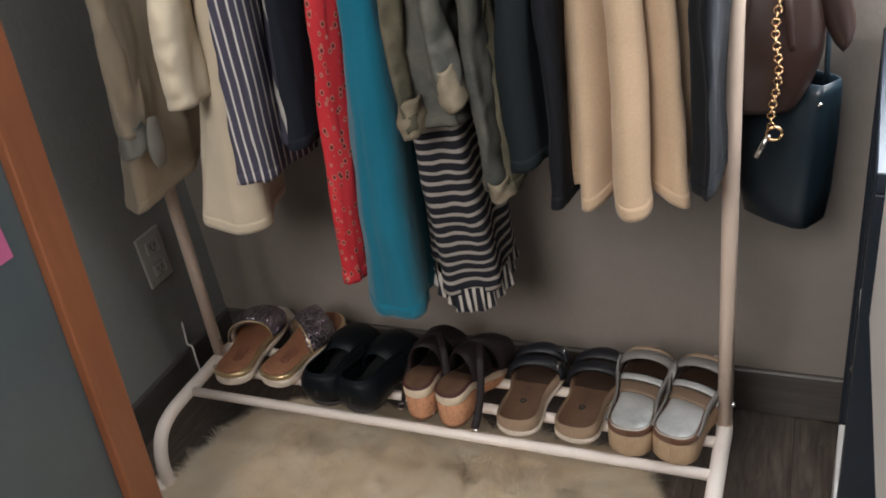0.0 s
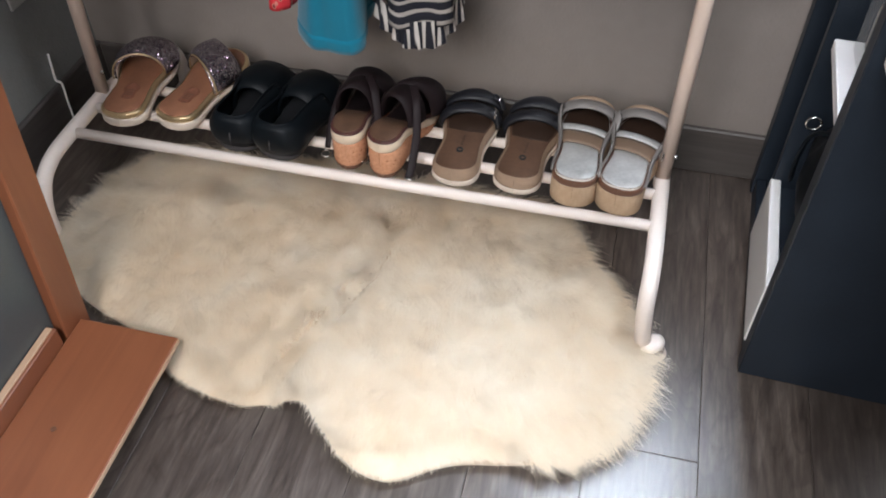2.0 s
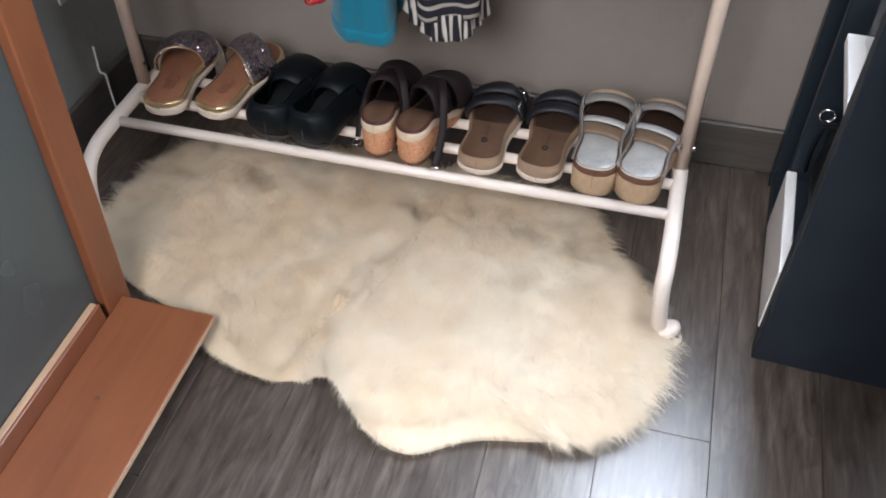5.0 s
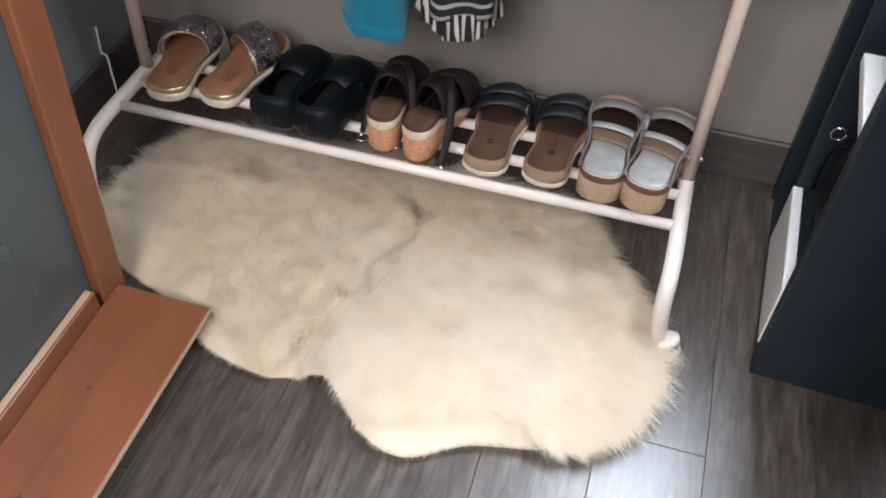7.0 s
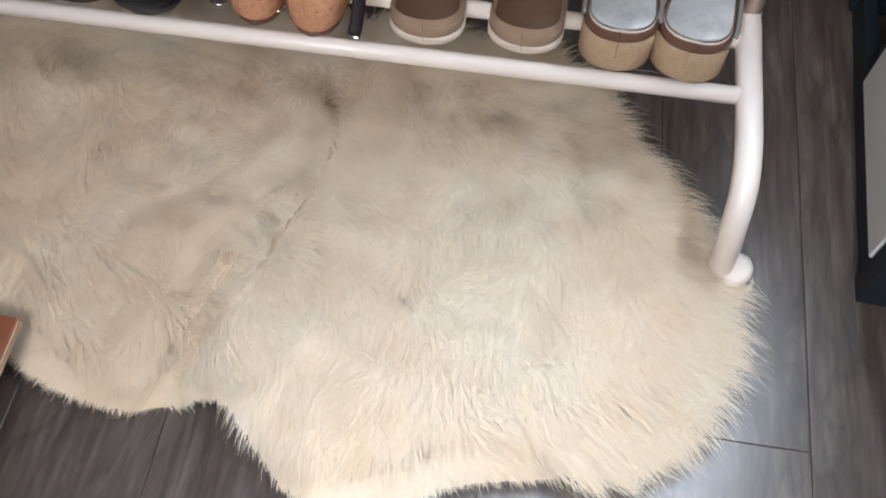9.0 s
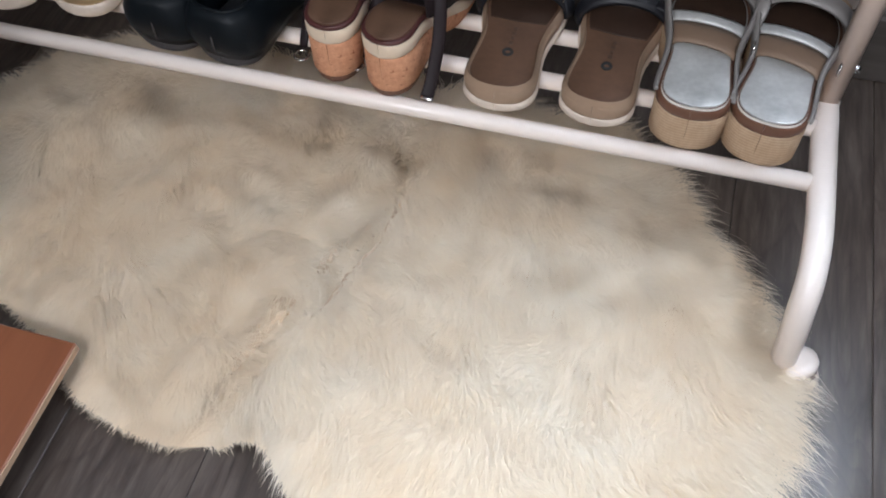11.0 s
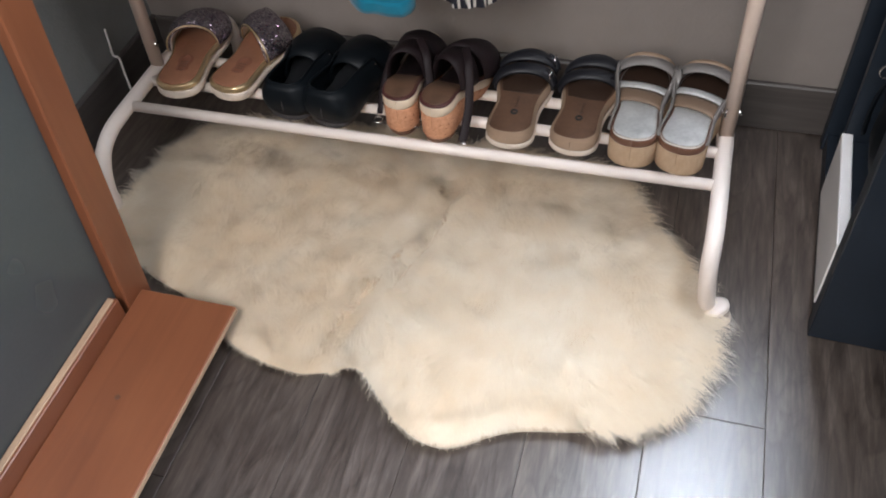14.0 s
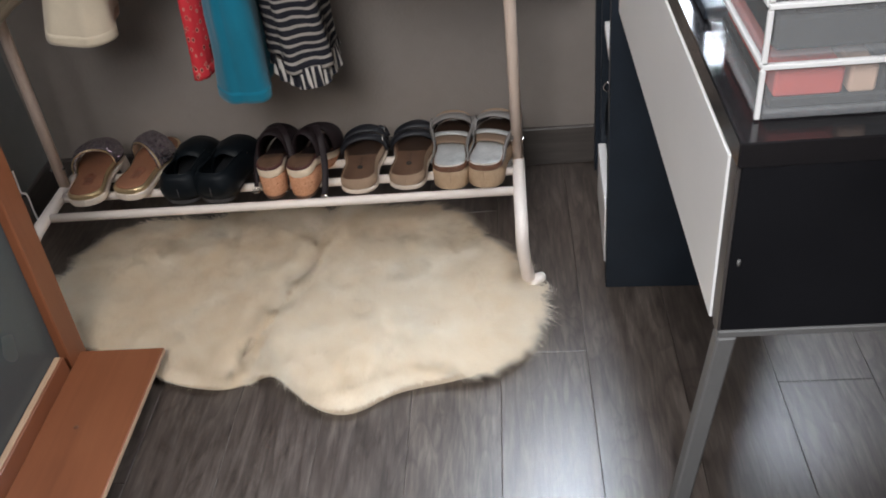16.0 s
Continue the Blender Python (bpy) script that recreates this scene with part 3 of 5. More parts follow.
RUG_R = (0.3595, 0.0056, 0.0216, 0.1132, -0.0379, -0.0153, 0.0084, 0.0088, -0.0178, -0.0015, 0.0081,
         0.0086, -0.0097, -0.0012, -0.0126, -0.0032, 0.0024, -0.0026, -0.0022, 0.0065, 0.0067)


def rug_radius(a):
    """The outline of the skin: two lobes with a notch at the front, as a sum of waves round its middle."""
    r = RUG_R[0]
    for k in range(1, 11):
        r += RUG_R[2 * k - 1] * math.cos(k * a) + RUG_R[2 * k] * math.sin(k * a)
    return r


SEAM = [(-0.036, -0.40), (-0.034, -0.345), (-0.033, -0.295), (-0.012, -0.230), (0.010, -0.168), (0.031, -0.108), (0.054, -0.030), (0.062, 0.050), (0.064, 0.12)]


def seam_place(x, y):
    """Signed distance from the seam between the two skins, its direction there, and how far along it lies."""
    best = None
    for i in range(len(SEAM) - 1):
        (ax, ay), (bx, by) = SEAM[i], SEAM[i + 1]
        t = max(0.0, min(1.0, ((x - ax) * (bx - ax) + (y - ay) * (by - ay)) / ((bx - ax) ** 2 + (by - ay) ** 2)))
        d = math.hypot(x - ax - (bx - ax) * t, y - ay - (by - ay) * t)
        if best is None or d < best[0]:
            side = 1 if (x - ax) * (by - ay) - (y - ay) * (bx - ax) > 0 else -1
            best = (d, side, Vector((by - ay, ax - bx, 0)).normalized(), i + t)
    return best


def crease(x, y):
    """How deep the seam between the two skins lies at a place, 0 to 1."""
    d, side, n, along = seam_place(x, y)
    return math.exp(-(d / 0.014) ** 2) * max(0.35, min(1.0, 1.0 - (along - 5.3) / 1.5))


def parting(x, y):
    """Which way, and how strongly, the wool falls away from the seam."""
    d, side, n, along = seam_place(x, y)
    return n * (side * 1.4 * math.exp(-(d / 0.028) ** 2))


def rug_height(x, y, q):
    """Height of the skin under the wool; q runs from 0 in the middle to 1 at the rim."""
    h = 0.010 + 0.014 * max(0.0, 1 - q ** 3) ** 0.6
    h += (0.012 * noise.noise(Vector((x * 9, y * 11, 0.3))) + 0.010 * noise.noise(Vector((x * 17, y * 30, 4.1)))) * (1 - q ** 4)
    d = seam_place(x, y)[0]
    h += 0.007 * math.exp(-((d - 0.032) / 0.02) ** 2) * max(0.0, 1 - q ** 4)
    return max(0.0035, h + 0.004 * (1 - q * q) - 0.036 * crease(x, y))


rug = thing("sheepskin_rug", label="cream long-haired sheepskin rug lying on grey planks", category="rug")


def rug_hide():
    rings, seg = 40, 240
    verts, faces = [(RUG_C[0], RUG_C[1], rug_height(*RUG_C, 0))], []
    for i in range(1, rings + 1):
        q = i / rings
        for k in range(seg):
            a = 2 * math.pi * k / seg
            r = rug_radius(a) * 0.960 * q
            x, y = RUG_C[0] + r * math.cos(a), RUG_C[1] + r * math.sin(a)
            verts.append((x, y, rug_height(x, y, q)))
    for k in range(seg):
        faces.append((0, 1 + k, 1 + (k + 1) % seg))
    for i in range(rings - 1):
        for k in range(seg):
            a, b = 1 + i * seg + k, 1 + i * seg + (k + 1) % seg
            faces.append((a, a + seg, b + seg, b))
    lo = len(verts)
    for k in range(seg):
        v = verts[1 + (rings - 1) * seg + k]
        verts.append((v[0], v[1], 0.0005))
        faces.append((1 + (rings - 1) * seg + k, lo + k, lo + (k + 1) % seg, 1 + (rings - 1) * seg + (k + 1) % seg))
    return verts, faces


piece("hide", rug_hide(), M_HIDE, rug, "smooth cream hide edge")
# grey-brown strip paints in the dark line of shade down the seam
seam_line = [(p.x, p.y, rug_height(p.x, p.y, 0.5) - 0.001) for p in smooth_line([(x, y, 0) for x, y in SEAM[2:-2]], 8)]
piece("seam", tube(seam_line, 0.003, 8, True, 0.6), M_SEAM, rug, "grey-brown strip for the shade in the seam between two skins")


def rug_fur(count, seed):
    """Locks of wool: tufts that share a lean, each strand a thin curved blade."""
    rng = random.Random(seed)
    verts, faces = [], []
    per = 22
    for _ in range(count // per):
        a = rng.uniform(0, 2 * math.pi)
        q = math.sqrt(rng.random())
        if rng.random() < 0.10:
            q = rng.uniform(0.9, 1.0)
        rr = rug_radius(a) * 0.958
        cx, cy = RUG_C[0] + rr * q * math.cos(a) * 0.985, RUG_C[1] + rr * q * math.sin(a) * 0.985
        flow = noise.noise(Vector((cx * 3.2, cy * 3.2, 2.0))) * 2.4 + noise.noise(Vector((cx * 17, cy * 17, 5.0))) * 1.9
        out = max(0.0, (q - 0.78) / 0.22)
        front = math.sin(a) < -0.55 or (math.cos(a) < -0.2 and math.sin(a) < -0.1)
        lean = Vector((math.cos(a), math.sin(a), 0)) * (0.30 + 1.2 * out) + Vector((math.cos(flow - 1.0), math.sin(flow - 1.0), 0)) * (0.8 - 0.45 * out)
        dip = crease(cx, cy)
        lean += parting(cx, cy)
        lean.normalize()
        tuft_len = rng.uniform(0.024, 0.042)
        if front and out > 0.25:
            tuft_len *= 0.42
        elif out > 0.5 and rng.random() < 0.25:
            tuft_len *= 1.12
        upright = rng.uniform(0.25, 0.5) * (1 - 0.7 * out)
        gather, spread = 0.3, 0.0062
        if out > 0.45 and not front and rng.random() < 0.30:
            gather, spread, tuft_len, upright = 0.86, 0.0075, rng.uniform(0.042, 0.056), rng.uniform(0.05, 0.3)
        for _ in range(per):
            x = cx + rng.gauss(0, spread)
            y = cy + rng.gauss(0, spread)
            dx, dy = x - RUG_C[0], y - RUG_C[1]
            qq = math.hypot(dx, dy) / rug_radius(math.atan2(dy, dx))
            if qq > 0.950 or (seam_place(x, y)[0] < 0.003 and rng.random() < 0.25):
                continue
            z = rug_height(x, y, qq) - 0.001
            d = (lean + Vector((rng.gauss(0, 0.38), rng.gauss(0, 0.38), 0))).normalized()
            length = tuft_len * rng.uniform(0.7, 1.2) * (1 - 0.45 * dip)
            up = upright * rng.uniform(0.5, 1.3) * (1 - 0.5 * dip)
            side = Vector((-d.y, d.x, 0)) * rng.uniform(0.00022, 0.0005)
            p0 = Vector((x, y, z))
            p1 = p0 + d * length * 0.40 + Vector((0, 0, length * (0.22 + 0.5 * up)))
            p2 = p0 + d * length * 0.80 + Vector((0, 0, length * (0.18 + 0.55 * up)))
            p3 = p0 + d * length * 1.15 + Vector((0, 0, length * (0.03 + 0.45 * up)))
            tip = Vector((cx, cy, 0)) + lean * length * 1.15
            p3 = Vector((p3.x * (1 - gather) + tip.x * gather, p3.y * (1 - gather) + tip.y * gather, max(0.002, p3.z)))
            half = Vector((cx, cy, 0)) + lean * length * 0.8
            p2 = Vector((p2.x * (1 - gather * 0.5) + half.x * gather * 0.5, p2.y * (1 - gather * 0.5) + half.y * gather * 0.5, p2.z))
            n = len(verts)
            verts += [p0 - side, p0 + side, p1 - side * 1.1, p1 + side * 1.1, p2 - side * 0.8, p2 + side * 0.8, p3]
            faces += [(n, n + 1, n + 3, n + 2), (n + 2, n + 3, n + 5, n + 4), (n + 4, n + 5, n + 6)]
    return verts, faces


fv, ff = rug_fur(360000, 4)
fur = mesh_object("wool", fv, ff, M_FUR)
fur.parent = rug
tagged(fur, "long cream wool in uneven locks", kind="stuff")

# ---------------------------------------------------------------- easel board with ledge
EX = -0.330


def easel():
    e = thing("easel_board", label="orange-brown wooden framed grey board standing with a wide ledge", category="easel")
    lean = 0.078

    def upright(y0, y1):
        bm = box(EX - 0.024, EX, y0, y1, 0.0, 1.30, 0.002)
        for v in bm.verts:
            v.co.y += lean * v.co.z
        return bm

    part("upright", upright(-0.332, -0.276), M_ORANGE_UP, e)
    part("upright", upright(-0.700, -0.644), M_ORANGE_UP, e)
    rail = part("bottom_rail", box(EX - 0.022, EX, -0.643, -0.337, 0.045, 0.093, 0.0015), M_ORANGE, e)
    # pale strip paints in the light caught by the rail's top face
    part("rail_edge", box(EX - 0.0145, EX - 0.004, -0.640, -0.340, 0.0925, 0.0955, 0.001), M_PALE_WOOD, rail, "pale strip for the light on the top edge")
    part("top_rail", box(EX - 0.022, EX - 0.003, -0.590, -0.284, 1.235, 1.295, 0.0015), M_ORANGE, e)
    bm = box(EX - 0.020, EX - 0.016, -0.655, -0.325, 0.07, 1.28, 0)
    for v in bm.verts:
        v.co.y += lean * v.co.z
    part("panel", bm, M_BOARD, e, "satin slate-grey panel")
    part("ledge", box(EX + 0.0005, -0.173, -0.760, -0.290, 0.050, 0.060, 0.0015), M_ORANGE, e, "wide orange-brown ledge board")
    part("ledge_edge", box(-0.1729, -0.1715, -0.758, -0.292, 0.0515, 0.0585, 0), M_PALE_WOOD, e, "pale ledge edge")
    for y in (-0.34, -0.66):
        part("bracket", box(EX + 0.001, EX + 0.06, y - 0.008, y + 0.008, 0.0, 0.0495, 0.002), M_ORANGE, e)
    for x, y in ((-0.268, -0.470), (-0.262, -0.640)):
        piece("knot", lathe([(0.0045, 0.0), (0.0035, 0.0003), (0.001, 0.0004)], 12, (x, y, 0.0599)), M_BROWN_BAND, e)
    return e


easel()
# small flat pink patch on the board
note = thing("pink_patch", label="small flat pink patch on the grey board", category="note")
bm = box(-0.3477, -0.3465, -0.372, -0.312, 0.660, 0.720, 0)
for v in bm.verts:
    v.co.x += 0.002
part("paper", bm, M_PINK, note)

# ---------------------------------------------------------------- black shelf unit
SX0, SX1, SY0, SY1, SH = 0.630, 0.95, -0.118, 0.318, 0.695


def shelf_unit():
    turn = radians(-2.6)
    px = SX0 - SX0 * math.cos(turn) + SY0 * math.sin(turn)
    py = SY0 - SX0 * math.sin(turn) - SY0 * math.cos(turn)
    u = thing("shelf_unit", (px, py, 0), -2.6, label="black wooden shelf unit with white shelf and white low drawer", category="shelf unit")
    part("side_panel", box(SX0, SX1, SY0, SY0 + 0.030, 0.0, SH, 0.0015), M_BLACK, u)
    part("side_panel", box(SX0, SX1, SY1 - 0.030, SY1, 0.0, SH, 0.0015), M_BLACK, u)
    part("top", box(SX0, SX1, SY0, SY1, SH + 0.0005, SH + 0.024, 0.0015), M_BLACK, u)
    part("back_panel", box(SX1 - 0.012, SX1, SY0 + 0.0305, SY1 - 0.0305, 0.0, SH, 0), M_BLACK, u)
    part("plinth", box(SX0 + 0.004, SX0 + 0.02, SY0 + 0.0305, SY1 - 0.0305, 0.0, 0.036, 0.001), M_BLACK, u)
    part("divider", box(SX0 + 0.003, SX1 - 0.013, 0.144, 0.160, 0.0365, SH - 0.001, 0.001), M_BLACK, u)
    part("shelf", box(SX0 + 0.004, SX1 - 0.013, SY0 + 0.0305, 0.092, 0.428, 0.445, 0.0012), M_WHITE_FRONT, u, "white shelf board")
    d = part("drawer_front", box(SX0 - 0.002, SX0 + 0.014, SY0 + 0.031, 0.142, 0.038, 0.162, 0.0015), M_WHITE_FRONT, u, "white drawer front")
    part("drawer_box", box(SX0 + 0.0145, SX1 - 0.03, SY0 + 0.035, 0.140, 0.038, 0.150, 0.001), M_BLACK, u)
    return u


shelf_unit()


def black_bag():
    """A soft patent pouch stuffed into the lower shelf."""
    b = thing("black_pouch", (0.71, 0.02, 0.0), label="glossy black patent pouch stuffed in the shelf", category="pouch")
    rows, cols = 14, 28
    verts = []
    for i in range(rows):
        t = i / (rows - 1)
        for k in range(cols):
            a = 2 * math.pi * k / cols
            w = 0.02 + math.sin(math.pi * min(1, t * 0.9 + 0.08)) ** 0.6
            fold = 1 + 0.14 * noise.noise(Vector((math.cos(a) * 2, math.sin(a) * 2, t * 3))) + 0.05 * math.sin(6 * a + 3 * t)
            verts.append((0.055 * w * fold * math.cos(a), 0.105 * w * fold * math.sin(a), 0.163 + 0.19 * t))
    f = grid_faces(rows, cols, True)
    f += [tuple(range(cols - 1, -1, -1)), tuple((rows - 1) * cols + k for k in range(cols))]
    piece("body", (verts, f), M_PATENT, b)
    piece("handle", tube(smooth_line([(-0.03, 0.03, 0.326), (-0.055, 0.045, 0.311), (-0.062, 0.05, 0.266), (-0.058, 0.06, 0.216)], 5), 0.006, 8, True, 0.5), M_PATENT, b)
    piece("ring", tube([(-0.058 + 0.010 * math.cos(a), 0.05, 0.326 + 0.010 * math.sin(a)) for a in [k * math.pi / 8 for k in range(17)]], 0.0018, 8), M_STEEL, b)
    return b


black_bag()
shelf_box = thing("clear_box", (0.752, -0.014, 0.4455), label="clear plastic box on the white shelf", category="box")
part("shell", box(-0.09, 0.09, -0.08, 0.085, 0.0, 0.14, 0.004, 2), M_ACRYLIC, shelf_box)
part("contents", box(-0.08, 0.08, -0.07, 0.08, 0.006, 0.07, 0.006, 2), M_GREYCLOTH, shelf_box)

# ---------------------------------------------------------------- desk
DX0, DX1, DY0, DY1, DZ0, DZ1 = 0.641, 1.30, -0.832, -0.138, 0.558, 0.755


def desk():
    d = thing("desk", label="black-brown desk with a white drawer front and aluminium legs", category="desk")
    part("end_panel", box(DX0 + 0.002, DX1, DY0, DY0 + 0.022, DZ0 + 0.008, DZ1 - 0.0225, 0.001), M_BLACK_END, d)
    part("end_panel", box(DX0 + 0.002, DX1, DY1 - 0.022, DY1, DZ0 + 0.008, DZ1 - 0.0225, 0.001), M_BLACK_END, d)
    part("desktop", box(DX0 - 0.002, DX1, DY0 - 0.002, DY1 + 0.002, DZ1 - 0.022, DZ1, 0.0012), M_BLACK_TOP, d, "glossy black-brown desktop")
    part("drawer_front", box(DX0 - 0.003, DX0 + 0.0015, DY0 + 0.022, DY1 - 0.004, DZ0 + 0.004, DZ1 - 0.024, 0.001), M_WHITE_FRONT, d, "flat white drawer front")
    part("edge_strip", box(DX0 - 0.001, DX0 + 0.0015, DY0 + 0.0005, DY0 + 0.0215, DZ0 + 0.008, DZ1 - 0.023, 0), M_EDGE, d)
    part("underside", box(DX0 + 0.004, DX1, DY0 + 0.0225, DY1 - 0.0225, DZ0 + 0.0085, DZ0 + 0.014, 0), M_BLACK, d)
    part("frame_rail", box(DX0, DX1, DY0 - 0.001, DY0 + 0.021, DZ0, DZ0 + 0.0075, 0.001), M_LEG, d)
    part("frame_rail", box(DX0, DX1, DY1 - 0.021, DY1 + 0.001, DZ0, DZ0 + 0.0075, 0.001), M_LEG, d)
    for x in (DX0, DX1 - 0.017):
        for y in (DY0 - 0.001, DY1 - 0.016):
            if not (x == DX0 and y > -0.5):
                bm = box(x, x + 0.017, y, y + 0.017, 0.0, DZ0 - 0.0005, 0.002)
                splay = -0.055 if x == DX0 else 0.0
                for v in bm.verts:
                    v.co.x += splay * (1 - v.co.z / DZ0)
                part("leg", bm, M_LEG, d)
    piece("peg", lathe([(0.0014, -0.002), (0.0014, 0.004)], 8, (0.650, DY0 - 0.001, 0.641)), M_LEG, d)
    return d


desk()


def acrylic_drawers():
    a = thing("makeup_organiser", (0.657, -0.803, DZ1 + 0.0005), label="clear acrylic makeup drawers with coral palettes on the desk", category="organiser")
    w, dpt = 0.17, 0.24
    z = 0.0
    for i, h in enumerate((0.046, 0.046, 0.05)):
        part("drawer_tray", box(0, w, 0, dpt, z, z + 0.004, 0.001), M_ACRYLIC, a)
        for x0, x1, y0, y1 in ((0, 0.004, 0, dpt), (w - 0.004, w, 0, dpt), (0.0045, w - 0.0045, 0, 0.004), (0.0045, w - 0.0045, dpt - 0.004, dpt)):
            part("drawer_wall", box(x0, x1, y0, y1, z + 0.0045, z + h - 0.002, 0.0008), M_ACRYLIC, a)
        for y0, y1 in ((-0.0015, 0.0035), (dpt - 0.0035, dpt + 0.0015)):
            part("rim", box(-0.001, w + 0.001, y0, y1, z + h - 0.0045, z + h - 0.0005, 0.0006), M_PLASTIC, a)
        for x0 in (-0.0015, w - 0.0030):
            part("rim", box(x0, x0 + 0.0045, 0.004, dpt - 0.004, z + h - 0.0045, z + h - 0.0005, 0.0006), M_PLASTIC, a)
        for x0 in (-0.0015, w - 0.0025):
            for y0 in (-0.0015, dpt - 0.0025):
                part("corner_edge", box(x0, x0 + 0.004, y0, y0 + 0.004, z + 0.001, z + h - 0.005, 0.0006), M_PLASTIC, a)
        z += h
    part("lid", box(-0.002, w + 0.002, -0.002, dpt + 0.002, z, z + 0.005, 0.001), M_ACRYLIC, a)
    tray = [(M_MAKEUP_RED, 0.012, 0.062), (M_MAKEUP_TAN, 0.066, 0.086), (M_SLOT, 0.089, 0.105), (M_MAKEUP_RED, 0.108, 0.155)]
    for m, x0, x1 in tray:
        part("palette", box(x0, x1, 0.0065, 0.16, 0.0142, 0.036, 0.002), m, a)
    part("palette_tray", box(0.010, 0.158, 0.007, 0.17, 0.0045, 0.014, 0.002), M_SLOT, a)
    part("brush_tray", box(0.008, 0.160, 0.008, 0.20, 0.051, 0.078, 0.003), M_SLOT, a)
    part("compact_case", box(0.020, 0.075, 0.006, 0.08, 0.0785, 0.086, 0.003), M_BAG_BROWN, a)
    part("upper_tray", box(0.008, 0.160, 0.008, 0.22, 0.0975, 0.128, 0.003), M_PATENT_IN, a)
    piece("compact", lathe([(0.038, 0), (0.041, 0.003), (0.041, 0.014), (0.036, 0.019), (0.005, 0.02)], 28, (0.07, 0.06, 0.148)), M_PATENT, a)
    piece("brush", tube([(0.02, 0.03, 0.152), (0.05, 0.16, 0.156)], 0.004, 8), M_BAG_BROWN, a)
    return a


acrylic_drawers()
stand = thing("desk_stand", (0.660, -0.52, DZ1), label="black slanted metal stand on the desk", category="stand")
part("base", box(-0.006, 0.12, -0.10, 0.03, 0.0005, 0.012, 0.003, 2), M_BLACK, stand)
piece("arm", tube([(0.002, -0.05, 0.01), (0.008, -0.03, 0.16), (0.02, -0.01, 0.32)], 0.006, 10), M_BLACK, stand)

# ---------------------------------------------------------------- shoes on the shelf rails
SHELF = RZ + 0.0088


def foot_width(s, wide):
    """Half width of a sole along its length, heel 0 to toe 1."""
    heel = max(0.0, 1 - (abs(0.15 - s) / 0.15) ** 2.5) ** 0.4 if s < 0.15 else 1.0
    toe = max(0.0, 1 - ((s - 0.80) / 0.20) ** 2.3) ** (1 / 2.3) if s > 0.80 else 1.0
    k = 0.84 - 0.09 * math.exp(-((s - 0.40) / 0.16) ** 2) + 0.18 * math.exp(-((s - 0.70) / 0.2) ** 2)
    return wide * 0.5 * k * heel * toe


def sole(length, wide, low, high, inset=0.0, n=26, bend=0.0, s0=0.0, s1=1.0):
    """A closed slab with the outline of a foot; low and high give its under and upper side along the length."""
    rows = []
    for i in range(n + 1):
        s = 0.5 - 0.5 * math.cos(math.pi * i / n)
        s = s0 + (s1 - s0) * s
        w = max(0.0006, foot_width(s, wide) - inset)
        y = inset * 0.8 + (length - 1.6 * inset) * s
        cx = bend * math.sin(math.pi * s)
        rows.append((cx, y, w, low(s), high(s)))
    verts, faces = [], []
    for cx, y, w, a, b in rows:
        r = min(0.003, (b - a) * 0.3, w * 0.5)
        verts += [(cx - w + r, y, a), (cx - w, y, a + r), (cx - w, y, b - r), (cx - w + r, y, b),
                  (cx, y, b - 0.0015), (cx + w - r, y, b), (cx + w, y, b - r), (cx + w, y, a + r), (cx + w - r, y, a)]
    c = 9
    faces = grid_faces(len(rows), c, True)
    faces += [tuple(range(c - 1, -1, -1)), tuple((len(rows) - 1) * c + k for k in range(c))]
    return verts, faces


def strap(length, wide, s0, s1, rise, base, n=16, thick=0.0022, skew=0.0, puff=0.0, over=0.0015):
    """A band over the foot from one side of the sole to the other, between two places along it."""
    verts = []
    rows = 5
    for layer in (0, 1):
        for i in range(rows):
            u = i / (rows - 1)
            for k in range(n + 1):
                a = math.pi * k / n
                s = s0 + (s1 - s0) * u + skew * math.cos(a)
                w = foot_width(min(0.97, max(0.03, s)), wide) + over
                lift = rise(u) if callable(rise) else rise
                off = -thick if layer else puff * math.sin(math.pi * u)
                x = (w + off) * math.cos(a)
                z = base(s) + (lift + off) * math.sin(a) ** 0.85 if math.sin(a) > 1e-6 else base(s)
                verts.append((x, length * s, z))
    c = n + 1
    f = grid_faces(rows, c)
    m = rows * c
    f += [tuple(m + i for i in reversed(q)) for q in grid_faces(rows, c)]
    for k in range(n):
        f.append((k + 1, k, m + k, m + k + 1))
        e = (rows - 1) * c
        f.append((e + k, e + k + 1, m + e + k + 1, m + e + k))
    for i in range(rows - 1):
        f.append((i * c, (i + 1) * c, m + (i + 1) * c, m + i * c))
        f.append(((i + 1) * c + n, i * c + n, m + i * c + n, m + (i + 1) * c + n))
    return verts, f


def side_wall(length, wide, base, high, s_end, lean=0.12, bulge=0.003, over=0.001, n=56, rows=6, s_from=0.0, side=0):
    """The upright leather round the heel, from one side of the foot to the other, or along one side alone."""
    verts = []
    for k in range(n + 1):
        q = 2 * k / n - 1 if not side else k / n
        sg = (1 if q >= 0 else -1) if not side else side
        s = s_from + (s_end - s_from) * abs(q) ** (1.7 if not side else 1.0)
        w = foot_width(s, wide) + (over if s > 0.001 else 0)
        for i in range(rows):
            u = i / (rows - 1)
            tuck = 1 - lean * u * u
            x = sg * (w * tuck + bulge * math.sin(math.pi * u))
            y = length * s + lean * 0.10 * wide * u * u * max(0.0, 1 - s / 0.2) - bulge * math.sin(math.pi * u) * max(0.0, 1 - s / 0.1)
            verts.append((x, y, base(s) + high(s) * u))
    return verts, grid_faces(n + 1, rows)


